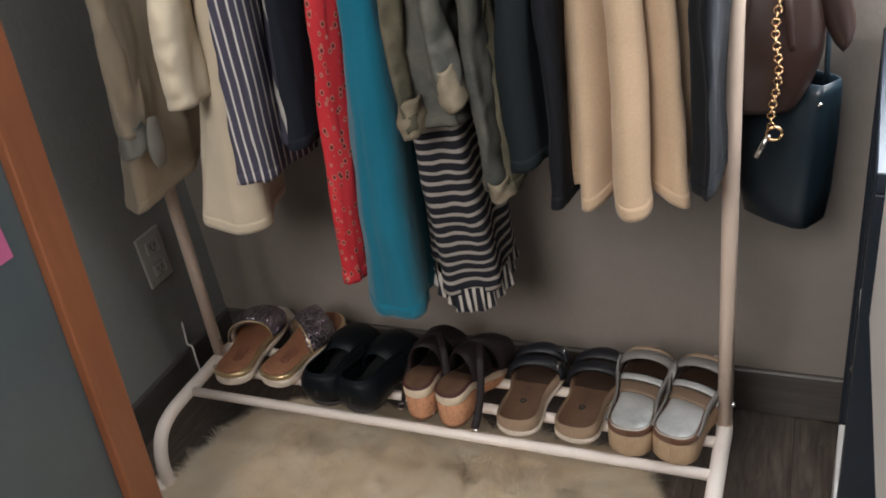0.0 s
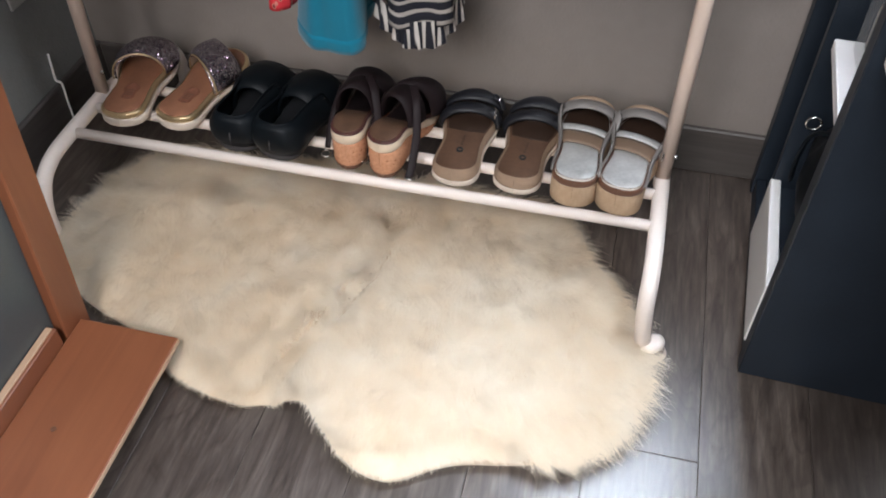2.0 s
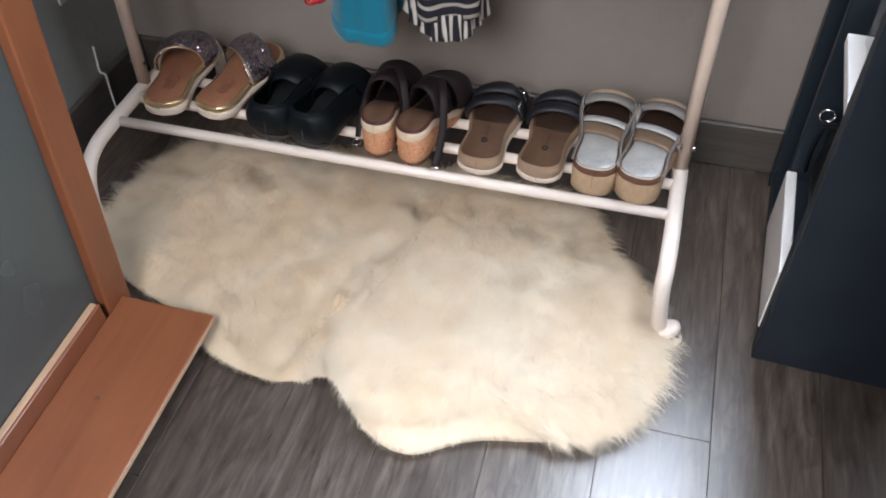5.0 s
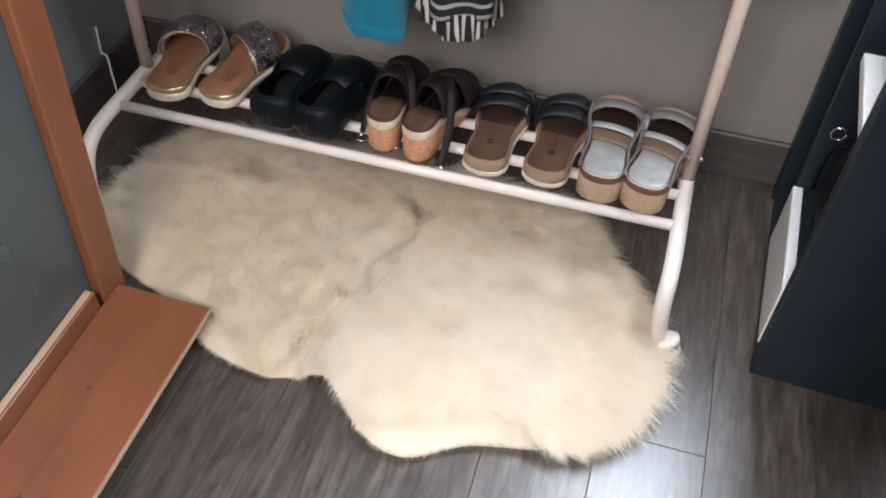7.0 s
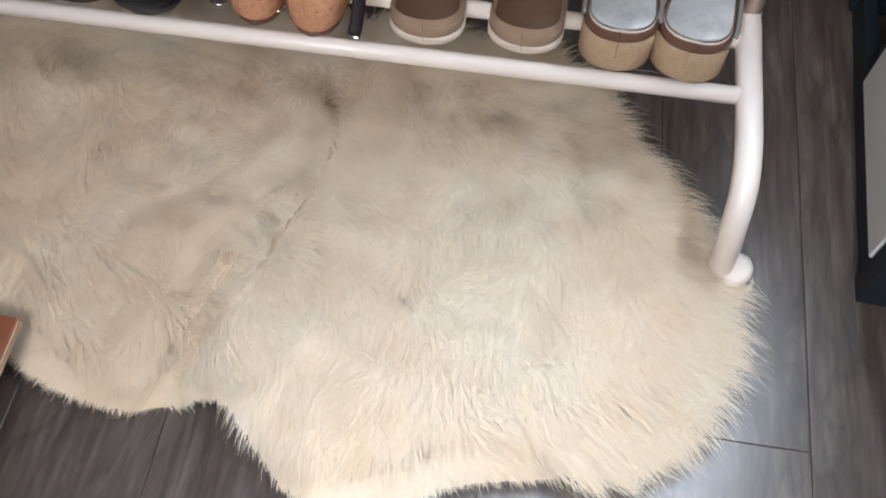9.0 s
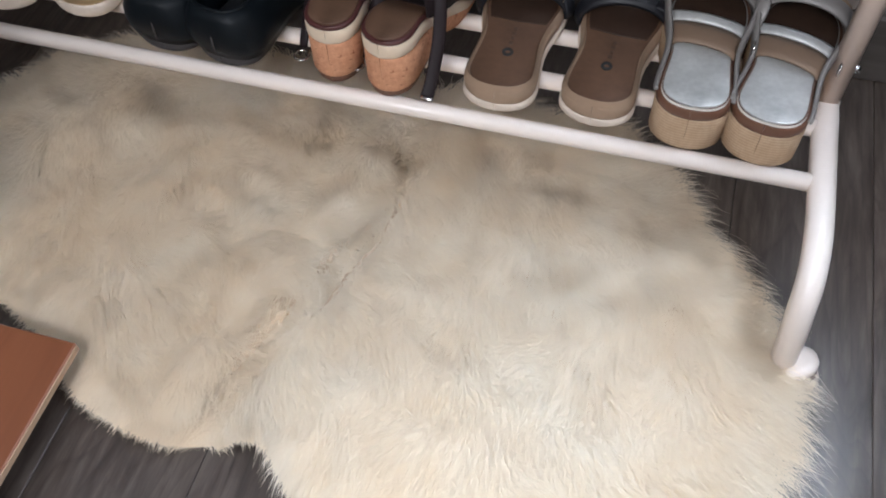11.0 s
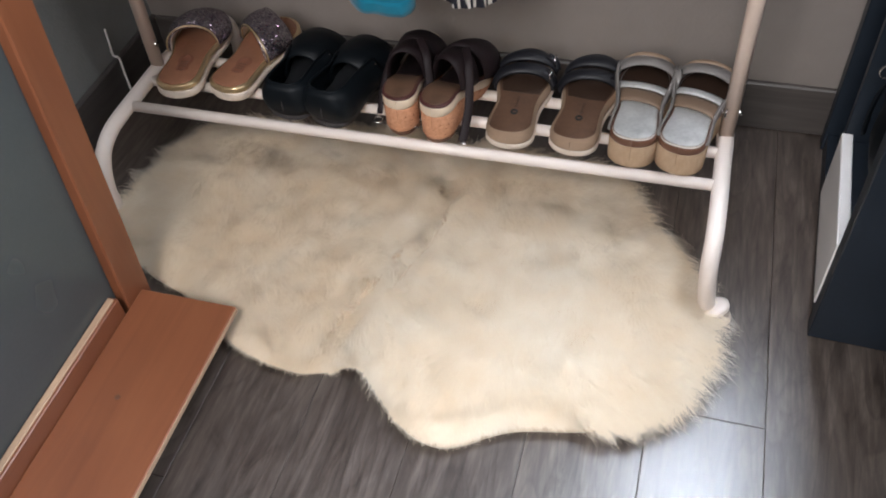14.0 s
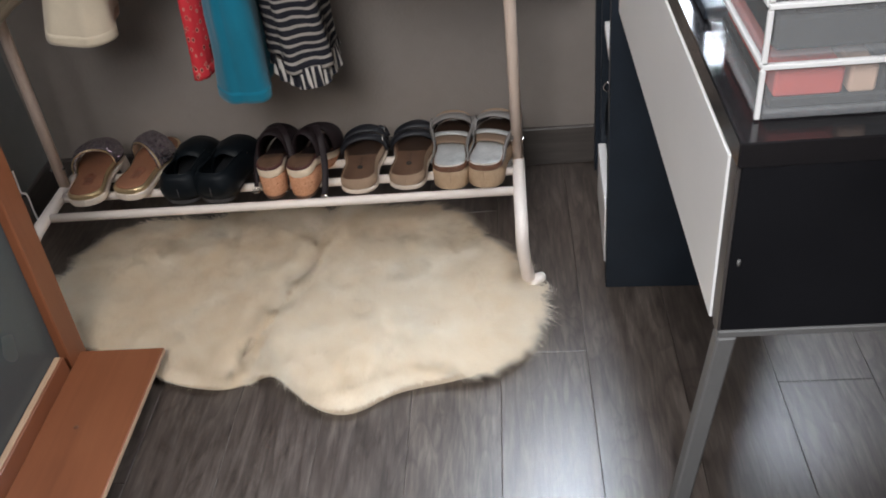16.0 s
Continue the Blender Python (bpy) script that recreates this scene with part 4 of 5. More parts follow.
def leather(name, data, material, parent, label="", thick=0.002):
    ob = piece(name, data, material, parent, label)
    sol = ob.modifiers.new("leather_thickness", "SOLIDIFY")
    sol.thickness = thick
    sol.offset = 0
    return ob


def level(h):
    return lambda s: h


def ring(at, r, thick, axis="x", squash=1.0, seg=16):
    pts = []
    for k in range(seg + 1):
        a = 2 * math.pi * k / seg
        d = (r * math.cos(a), r * squash * math.sin(a))
        pts.append((at[0], at[1] + d[0], at[2] + d[1]) if axis == "x" else (at[0] + d[0], at[1], at[2] + d[1]) if axis == "y" else (at[0] + d[0], at[1] + d[1], at[2]))
    return tube(pts, thick, 7)


def gold_slide(at, turn, swing):
    o = thing("slide_sandal", at, turn, "pale gold slide sandal with silver glitter strap on the shelf", "sandal", "pairs of shoes on the rack shelf")
    L, W = 0.218, 0.090
    top = lambda s: 0.026 - 0.007 * s
    piece("outsole", sole(L, W + 0.003, level(0.0), lambda s: top(s) - 0.0105), M_SOLE_WHITE, o, "off-white rubber sole")
    piece("gold_rim", sole(L, W, lambda s: top(s) - 0.0107, top), M_GOLD, o, "metallic gold rim")
    piece("insole", sole(L, W, lambda s: top(s) - 0.001, lambda s: top(s) + 0.0016, 0.0050), M_TAN_INSOLE, o, "tan insole")
    piece("insole_seam", side_wall(L, W - 0.0095, lambda s: top(s) + 0.0004, level(0.0018), 0.62, 0.02, 0.0, 0.0, 60, 3), M_GOLD, o, "thin gold seam")
    stamp = piece("stamp", sole(0.042, 0.026, level(top(0.2) + 0.0009), level(top(0.2) + 0.0015)), M_STAMP, o)
    stamp.location = (0, 0.042, 0)
    for k in (-1, 0, 1):
        part("stamp_bar", box(-0.007, 0.007, 0.058 + k * 0.006, 0.0600 + k * 0.006, top(0.2) + 0.0016, top(0.2) + 0.0019, 0), M_BROWN_BAND, o)
    leather("strap", strap(L, W, 0.50, 0.82, lambda u: 0.044 - 0.008 * u, top, 20, 0.003, swing, 0.004, 0.003), M_GLITTER, o, "silver glitter strap", 0.0004)
    piece("strap_edge", tube([(math.cos(a) * (foot_width(0.50, W) + 0.004), L * (0.502 + swing * math.cos(a)), top(0.50) + 0.044 * max(0.0, math.sin(a)) ** 0.85) for a in [math.pi * k / 18 for k in range(19)]], 0.0016, 6), M_GOLD, o, "thin gold edging")
    leather("strap_lining", strap(L, W, 0.51, 0.81, lambda u: 0.0405 - 0.008 * u, top, 16, 0.001, swing, 0.002, 0.0), M_SOLE_WHITE, o, "pale strap lining", 0.0004)
    return o


gold_slide((-0.397, 0.022, SHELF), 8, 0.05)
gold_slide((-0.313, 0.034, SHELF), -7, -0.12)


def black_flat(at, turn, lean):
    """A closed soft shoe: heel counter, low toe and a dark inside."""
    o = thing("ballet_flat", at, turn, "black soft leather flat with small silver ornament on the shelf", "shoe", "pairs of shoes on the rack shelf")
    L, W = 0.200, 0.094
    piece("outsole", sole(L, W - 0.004, level(0.0), lambda s: 0.012), M_GREY_SOLE, o, "dark grey rubber sole")
    high = lambda s: 0.056 - 0.010 * min(1.0, s / 0.45) ** 1.2
    leather("heel_counter", side_wall(L, W, level(0.0115), high, 0.58, 0.30, 0.006), M_PATENT, o, "black heel counter", 0.003)
    leather("toe_upper", strap(L, W, 0.42, 0.985, lambda u: 0.043 * (1 - u ** 3.2) ** 0.5 + 0.011, level(0.0115), 24, 0.003, 0.0, 0.004), M_PATENT, o, "black rounded toe", 0.0005)
    piece("insole", sole(L, W, level(0.0118), level(0.020), 0.004), M_PATENT_IN, o)
    rim = []
    for k in range(-14, 15):
        q = k / 14
        sg = 1 if q >= 0 else -1
        s = 0.56 * abs(q) ** 1.7
        rim.append((sg * (foot_width(s, W) + 0.001) * 0.70 if s > 0.0005 else 0.0, L * s + 0.0030 * max(0.0, 1 - s / 0.2), 0.0115 + high(s)))
    piece("piping", tube(rim, 0.0022, 7), M_PATENT, o)
    piece("heel_seam", tube([(0.001, -0.0062, 0.018), (0.002, -0.0075, 0.032), (0.0015, -0.0035, 0.050)], 0.0011, 6), M_GREY_SOLE, o, "faint worn heel seam")
    piece("toe_strap", tube(smooth_line([(-0.043, L * 0.50, 0.034), (-0.026, L * 0.51, 0.056), (0, L * 0.52, 0.063), (0.026, L * 0.51, 0.056), (0.043, L * 0.50, 0.034)], 6), 0.0075, 8, True, 0.3), M_PATENT, o, "narrow black cross strap")
    for k in (-1, 0, 1):
        piece("ornament", tube([(0.022 + k * 0.008, L * 0.60 - k * 0.012, 0.0555 - abs(k) * 0.002), (0.030 + k * 0.008, L * 0.615 - k * 0.012, 0.0525 - abs(k) * 0.002)], 0.0022, 6), M_STEEL, o, "small silver ornament")
    return o


black_flat((-0.192, 0.008, SHELF), -2, 0)
black_flat((-0.124, 0.004, SHELF), -9, 0)


def cork_heel(at, turn, swing):
    o = thing("wedge_sandal", at, turn, "plum strappy sandal with cork block heel on the shelf", "sandal", "pairs of shoes on the rack shelf")
    L, W = 0.208, 0.064
    top = lambda s: 0.072 - 0.044 * max(0.0, min(1.0, (s - 0.20) / 0.50))
    piece("heel_tip", sole(L, W - 0.004, level(0.0), level(0.008), 0.0015, 16, 0, 0.0, 0.36), M_BROWN_BAND, o, "brown heel tip")
    piece("cork_block", sole(L, W - 0.002, level(0.0078), lambda s: top(s) - 0.021, 0.0, 18, 0, 0.0, 0.42), M_CORK, o, "speckled cork heel block")
    piece("front_sole", sole(L, W - 0.002, lambda s: max(0.0, top(s) - 0.040) if s < 0.72 else 0.0, lambda s: top(s) - 0.017, 0.0, 22, 0, 0.40, 1.0), M_CORK, o)
    piece("white_band", sole(L, W, lambda s: top(s) - 0.0215, lambda s: top(s) - 0.0045), M_OFFWHITE, o, "off-white leather band")
    piece("dark_piping", sole(L, W - 0.001, lambda s: top(s) - 0.0048, lambda s: top(s)), M_DARK_EDGE, o, "dark red-brown piping")
    piece("insole", sole(L, W, lambda s: top(s) - 0.001, lambda s: top(s) + 0.0018, 0.0035), M_BROWN_IN, o, "brown leather insole")
    # dark sheet over the insole paints in the shade beneath the straps
    piece("lining", sole(L, W, lambda s: top(s) + 0.0012, lambda s: top(s) + 0.0030, 0.005, 18, 0, 0.34, 0.97), M_PURPLE, o, "dark sheet for the shade under the straps")
    leather("instep_strap", strap(L, W, 0.30, 0.58, lambda u: 0.050 + 0.006 * u, top, 20, 0.003, swing, 0.005, 0.004), M_PURPLE, o, "dark plum instep strap", 0.0005)
    leather("toe_strap", strap(L, W, 0.56, 0.95, lambda u: 0.058 * (1 - 0.6 * u * u), top, 20, 0.003, -swing, 0.006, 0.006), M_PURPLE, o, "dark plum toe strap", 0.0005)
    piece("ankle_strap", tube(smooth_line([(0.016, L * 0.50, 0.106), (0.032, L * 0.36, 0.096), (0.041, L * 0.24, 0.056), (0.043, L * 0.12, 0.020), (0.043, L * 0.05, 0.006)], 8), 0.0065, 10, True, 0.26), M_PURPLE, o, "plum ankle strap hanging loose")
    piece("strap_tip", tube([(0.043, L * 0.055, 0.0055), (0.043, L * 0.035, 0.004)], 0.0068, 8, True, 0.26), M_STEEL, o)
    piece("buckle", ring((-0.039, L * 0.10, 0.010), 0.0075, 0.0012, "z"), M_STEEL, o)
    piece("strap_end", tube(smooth_line([(-0.028, L * 0.48, 0.086), (-0.038, L * 0.30, 0.050), (-0.039, L * 0.14, 0.014)], 6), 0.005, 8, True, 0.3), M_PURPLE, o)
    return o


cork_heel((-0.003, 0.006, SHELF), 2, 0.03)
cork_heel((0.053, 0.000, SHELF), -8, -0.05)


def footbed_sandal(at, turn):
    o = thing("footbed_sandal", at, turn, "two-strap sandal with worn brown footbed and black straps", "sandal", "pairs of shoes on the rack shelf")
    L, W = 0.202, 0.086
    top = lambda s: 0.026 - 0.004 * s
    piece("sole", sole(L, W + 0.003, level(0.0), level(0.010)), M_SOLE_WHITE, o, "cream rubber sole")
    piece("midsole", sole(L, W, level(0.0098), lambda s: top(s)), M_TAUPE, o, "taupe cork midsole")
    piece("rim", side_wall(L, W, lambda s: top(s) - 0.001, lambda s: 0.009 - 0.005 * s, 0.99, 0.06, 0.0, -0.0012, 80, 3), M_TAUPE, o)
    piece("footbed", sole(L, W, lambda s: top(s) - 0.002, lambda s: top(s) + 0.0012, 0.0050), M_BROWN_IN, o, "worn brown footbed")
    piece("toe_bed", sole(L, W, lambda s: top(s) - 0.001, lambda s: top(s) + 0.0022, 0.0085, 16, 0, 0.52, 0.97), M_DARK_BED, o, "darkened front of the footbed")
    piece("stamp", ring((0, L * 0.28, top(0.3) + 0.0012), 0.0042, 0.0016, "z"), M_SLOT, o)
    for k, w in enumerate((0.004, 0.003, 0.004, 0.0035)):
        part("stamp_bar", box(-w / 2, w / 2, L * 0.34 + k * 0.007, L * 0.34 + k * 0.007 + 0.0042, top(0.36) + 0.0004, top(0.36) + 0.0012, 0), M_FAINT_STAMP, o)
    for s0, s1, h, skew in ((0.60, 0.72, 0.034, 0.03), (0.79, 0.93, 0.030, 0.02)):
        b = leather("strap", strap(L, W, s0, s1, h, level(0.018), 20, 0.003, skew, 0.004, 0.004), M_BLACK_LEATHER, o, "black leather strap", 0.0008)
        piece("buckle", ring((0.041, L * (s0 + s1) / 2, 0.043), 0.008, 0.0014, "x", 0.8), M_STEEL, b, "steel buckle")
        piece("strap_tail", tube(smooth_line([(0.030, L * (s0 + s1) / 2, 0.049), (0.043, L * (s0 + s1) / 2 - 0.003, 0.043), (0.049, L * (s0 + s1) / 2 - 0.010, 0.030)], 5), 0.006, 8, True, 0.3), M_BLACK_LEATHER, b)
    return o


footbed_sandal((0.164, 0.008, SHELF), 0)
footbed_sandal((0.258, 0.012, SHELF), -4)


def espadrille(at, turn):
    o = thing("platform_espadrille", at, turn, "silver platform espadrille with tan rope sole on the shelf", "shoe", "pairs of shoes on the rack shelf")
    L, W = 0.200, 0.082
    top = lambda s: 0.052 - 0.012 * s
    piece("rope_sole", sole(L, W + 0.001, level(0.0), lambda s: top(s) - 0.013), M_ROPE, o, "tan braided rope sole")
    piece("band", sole(L, W, lambda s: top(s) - 0.0132, lambda s: top(s)), M_BROWN_BAND, o, "brown leather band")
    piece("insole", sole(L, W, lambda s: top(s) - 0.001, lambda s: top(s) + 0.0016, 0.0045), M_SILVER, o, "silver-white insole")
    piece("insole_edge", side_wall(L, W - 0.0078, lambda s: top(s), level(0.0028), 0.66, 0.02, 0.0, 0.0, 60, 3), M_PALE_EDGE, o, "pale stitched edge")
    leather("instep_strap", strap(L, W, 0.40, 0.55, 0.010, lambda s: top(s) + 0.0015, 20, 0.002, -0.02, 0.001, -0.002), M_TAN_BAND, o, "tan instep strap", 0.0005)
    leather("toe_band", strap(L, W, 0.56, 0.63, 0.011, lambda s: top(s) + 0.0015, 20, 0.002, -0.02, 0.001, -0.002), M_SILVER, o, "silver toe band", 0.0005)
    leather("vamp", strap(L, W, 0.72, 0.965, lambda u: 0.034 * (1 - 0.72 * u ** 2.0), top, 22, 0.0025, 0.0, 0.005, 0.003), M_GREY_STRAP, o, "warm grey toe upper", 0.0006)
    leather("toe_cap", strap(L, W, 0.84, 0.975, lambda u: 0.0335 * (1 - 0.8 * u ** 2.0), top, 18, 0.0025, 0.0, 0.004, 0.0035), M_TAUPE, o, "tan toe cap", 0.0006)
    # the shade under the vamp is put in as a dark brown sheet
    piece("lining", sole(L, W, lambda s: top(s) + 0.001, lambda s: top(s) + 0.0028, 0.006, 14, 0, 0.64, 0.98), M_DARK_BED, o, "dark sheet for the shade inside the toe")
    rise = lambda s: 0.002 + 0.028 * max(0.0, (s - 0.16) / 0.56) ** 1.2
    for sd in (-1, 1):
        leather("side_strap", side_wall(L, W, lambda s: top(s) - 0.002 + max(0.0, rise(s) - 0.012), lambda s: min(rise(s), 0.012), 0.76, 0.06, 0.001, 0.0015, 24, 4, 0.10, sd), M_GREY_STRAP, o, "warm grey side strap", 0.003)
    piece("buckle", ring((0.044, L * 0.43, top(0.4) + 0.012), 0.006, 0.0011, "x"), M_STEEL, o)
    piece("ankle_loop", tube(smooth_line([(0.043, L * 0.62, 0.056), (0.046, L * 0.66, 0.068), (0.045, L * 0.72, 0.072), (0.042, L * 0.76, 0.058)], 6), 0.006, 8, True, 0.3), M_GREY_STRAP, o, "grey strap loop standing up")
    return o


espadrille((0.346, 0.004, SHELF), -1)
espadrille((0.410, 0.002, SHELF), -10)

# ---------------------------------------------------------------- clothes on hangers
def hanger(x, y, drop=0.0, half=0.19):
    h = thing("clothes_hanger", (x, y, TOP), label="thin dark hanger on the top rail", category="hanger", group="hangers on the rail")
    hook = [(0, 0.016 * math.sin(a), 0.002 + 0.016 * math.cos(a)) for a in [k * math.pi / 8 - 1.6 for k in range(12)]]
    piece("hook", tube(hook, 0.0016, 6), M_STEEL, h)
    piece("shoulder", tube(smooth_line([(0, -half, -0.105), (0, -half * 0.55, -0.062), (0, -0.02, -0.032), (0, 0.016, -0.012), (0, 0.02, -0.032), (0, half * 0.55, -0.062), (0, half, -0.105)], 5), 0.003, 7), M_BLACK, h)
    return h


def garment_mesh(ztop, hem, dtop, dlow, ttop, tlow, folds, amp, seed, slant=0.0, cols=72, rows=40, twist=0.0, hemwave=0.0, t0=0.0, grow=0.0, crumple=0.004, lean=0.0, flute=0.0):
    """A hanging cloth tube: deep along y, thin along x, with folds that widen towards the hem."""
    verts = []
    ph = random.Random(seed).uniform(0, 6.28)
    for i in range(rows):
        t = t0 + (1 - t0) * i / (rows - 1)
        for k in range(cols):
            a = 2 * math.pi * k / cols
            sh = min(1.0, 0.30 + 5 * t)
            dep = (dtop + (dlow - dtop) * t) * sh
            thk = (ttop + (tlow - ttop) * t) * (0.5 + 0.5 * sh)
            ca, sa = math.cos(a), math.sin(a)
            y = dep * sa
            x = thk * (abs(ca) ** 0.7) * (1 if ca > 0 else -1)
            w = amp * (0.25 + 0.75 * t)
            wave = w * math.sin(folds * a + ph + 0.8 * math.sin(2.2 * t + ph)) * (0.7 + 0.5 * noise.noise(Vector((ca * 2, sa * 2 + t, seed))))
            if flute:
                wave = w * (2 * abs(math.sin(0.5 * folds * a + ph + 0.4 * math.sin(1.7 * t + ph))) ** 0.55 - 1.2)
            x += wave * ca + 0.35 * wave * sa * (1 - flute)
            y += wave * sa
            x += 0.012 * noise.noise(Vector((t * 3, sa * 2, seed * 1.7)))
            cr = crumple * noise.noise(Vector((ca * 3 + sa * 5, t * 14, seed * 2.1)))
            x += cr + grow * ca
            y += cr * 0.7 + grow * sa
            zz = ztop + (hem - ztop) * t + slant * t * sa + hemwave * t ** 4 * (math.sin(folds * a + ph) if not flute else 2 * abs(math.sin(0.5 * folds * a + ph + 0.4 * math.sin(1.7 * t + ph))) - 1)
            if twist:
                c, s = math.cos(twist * t), math.sin(twist * t)
                x, y = x * c - y * s, x * s + y * c
            verts.append((x + lean * (zz - hem), y, zz))
    return verts, grid_faces(rows, cols, True)


def garment(name, x, y, hem, dlow, tlow, folds, amp, material, seed, label, category, slant=0.0, twist=0.0, ztop=1.40, dtop=None, ttop=0.02, hemwave=0.0, hang=True, crumple=0.004, lean=0.0, flute=0.0):
    g = thing(name, (x, y, 0), 0, label, category)
    dtop = dtop or dlow * 1.08
    for part_name, t0, grow, rows in (("body", 0.0, 0.0, 44), ("hem", 0.978, 0.0006, 4)):
        cl = piece(part_name, garment_mesh(ztop, hem, dtop, dlow, ttop, tlow, folds, amp, seed, slant, 160 if flute else 72, rows, twist, hemwave, t0, grow, crumple, lean, flute), material, g)
        sol = cl.modifiers.new("cloth_thickness", "SOLIDIFY")
        sol.thickness = 0.0014
    if hang:
        hanger(x + lean * (TOP - hem), y)
    return g


def sleeve(g, points, r0, r1, material, label="", flat=0.55, lean=0.0, hem=0.55):
    points = [(x + lean * (z - hem), y, z) for x, y, z in points]
    v, f = tube(smooth_line(points, 16), lambda t: r0 + (r1 - r0) * t + 0.002 * math.sin(9 * t), 26, True, flat)
    out = []
    for p in v:
        p = Vector(p)
        fold = noise.noise(Vector((p.x * 30, p.y * 30, p.z * 9 + 3))) * 0.015
        wrinkle = abs(noise.noise(Vector((p.x * 20 + p.y * 26, p.y * 10, p.z * 48)))) * 0.012
        out.append(p + Vector((fold - wrinkle * 0.6, -fold * 0.6 + wrinkle, 0)))
    v = out
    piece("sleeve", (v, f), material, g, label)


def cuff(g, points, r, material, label, flat=0.6, seed=0.0):
    """A turned-back sleeve end: a short open cloth ring with crumpled edges."""
    v, f = tube(smooth_line(points, 5), lambda t: r * (0.94 + 0.16 * t), 28, False, flat)
    v = [Vector(p) + Vector((noise.noise(Vector(p) * 55 + Vector((seed, 0, 0))), noise.noise(Vector(p) * 55 + Vector((0, seed, 7))), 1.3 * noise.noise(Vector(p) * 40 + Vector((3, seed, 0))))) * 0.0055 for p in v]
    return leather("cuff", (v, f), material, g, label, 0.003)


RYC = RY
g = garment("linen_coat", -0.455, RYC, 0.555, 0.10, 0.030, 5, 0.010, M_BEIGE, 1, "beige linen coat hanging on the rail", "coat", 0.02, lean=0.20)
sleeve(g, [(0.0, -0.05, 1.25), (0.0, -0.085, 1.0), (0.012, -0.09, 0.82), (0.018, -0.09, 0.68)], 0.034, 0.028, M_BEIGE, lean=0.20)
cuff(g, [(0.047, -0.091, 0.697), (0.045, -0.090, 0.675), (0.041, -0.088, 0.648)], 0.0265, M_GREYCLOTH, "grey turned-back cuff", 0.7, 11.0)
piece("lining", tube(smooth_line([(0.078, -0.075, 0.70), (0.074, -0.078, 0.655), (0.064, -0.070, 0.615)], 5), lambda t: 0.010 + 0.010 * math.sin(3.0 * t), 12, True, 0.35), M_GREYCLOTH, g, "grey lining")

g = garment("cream_jacket", -0.300, RYC, 0.515, 0.095, 0.062, 4, 0.008, M_CREAM_CLOTH, 2, "cream wool jacket hanging on the rail", "jacket", 0.012, 0.5, lean=0.22)
sleeve(g, [(-0.01, -0.06, 1.25), (-0.025, -0.095, 1.0), (-0.014, -0.115, 0.86), (-0.006, -0.105, 0.745)], 0.036, 0.044, M_CREAM_CLOTH, lean=0.22)

garment("striped_shirt", -0.200, RYC, 0.608, 0.13, 0.034, 6, 0.012, M_SHIRT, 3, "navy and white striped cotton shirt on a hanger", "shirt", -0.010, 0.12, lean=0.12)
garment("striped_blouse", -0.138, RYC + 0.03, 0.655, 0.11, 0.034, 5, 0.010, M_SHIRT, 14, "dark striped blouse hanging behind the shirt", "blouse", 0.0, lean=0.12)
garment("navy_blouse", -0.112, RYC + 0.02, 0.665, 0.12, 0.026, 4, 0.008, M_NAVY, 4, "dark navy blouse hanging on the rail", "blouse", lean=0.12)
garment("red_floral_dress", -0.090, RYC, 0.425, 0.085, 0.020, 4, 0.008, M_RED, 5, "red floral cotton dress on a hanger", "dress", 0.004, lean=0.13)
garment("teal_dress", -0.026, RYC, 0.380, 0.105, 0.050, 4, 0.010, M_TEAL, 6, "plain teal dress hanging on the rail", "dress", 0.005, 0.25, lean=0.07)
dress = garment("striped_dress", 0.084, RYC + 0.03, 0.436, 0.105, 0.058, 6, 0.012, M_BW, 7, "black and white striped knit dress with ruffled hem", "dress", 0.022, 0.3)


def ruffle():
    verts, rows, cols = [], 6, 150
    for i in range(rows):
        t = i / (rows - 1)
        for k in range(cols):
            a = 2 * math.pi * k / cols
            w = 0.006 * t * math.sin(22 * a) + 0.003 * math.sin(9 * a)
            ca, sa = math.cos(a), math.sin(a)
            x, y = (0.060 + 0.004 * t + w) * ca, (0.103 + 0.004 * t + w) * sa
            c, s = math.cos(0.3), math.sin(0.3)
            verts.append((x * c - y * s, x * s + y * c, 0.446 + 0.022 * sa - 0.040 * t + 0.003 * math.sin(22 * a) * t))
    return verts, grid_faces(rows, cols, True)


piece("ruffle", ruffle(), M_BW_HEM, dress, "gathered striped ruffle")

g = garment("denim_jacket", 0.128, RYC - 0.01, 0.72, 0.11, 0.042, 6, 0.012, M_DENIM, 8, "grey washed denim jacket hanging on the rail", "jacket", 0.01, crumple=0.012)
sleeve(g, [(0.0, -0.09, 1.25), (-0.02, -0.125, 1.0), (-0.030, -0.125, 0.84), (-0.032, -0.115, 0.715)], 0.028, 0.022, M_DENIM2, "olive denim sleeve")
cuff(g, [(-0.032, -0.117, 0.758), (-0.033, -0.115, 0.735), (-0.036, -0.110, 0.708)], 0.0235, M_CUFF, "turned-back faded cuff", 0.62, 1.0)
sleeve(g, [(0.015, -0.09, 1.22), (0.020, -0.13, 1.0), (0.022, -0.13, 0.86), (0.028, -0.12, 0.76)], 0.026, 0.023, M_DENIM)
cuff(g, [(0.025, -0.125, 0.800), (0.028, -0.122, 0.775), (0.033, -0.117, 0.752)], 0.0225, M_CUFF, "turned-back faded cuff", 0.62, 4.0)
g = garment("denim_shirt", 0.192, RYC, 0.62, 0.105, 0.030, 6, 0.010, M_DENIM2, 9, "olive washed denim shirt hanging on the rail", "shirt", 0.012, crumple=0.010)
sleeve(g, [(0.0, -0.09, 1.25), (0.0, -0.115, 1.0), (-0.004, -0.11, 0.80), (0.0, -0.105, 0.625)], 0.028, 0.021, M_DENIM)
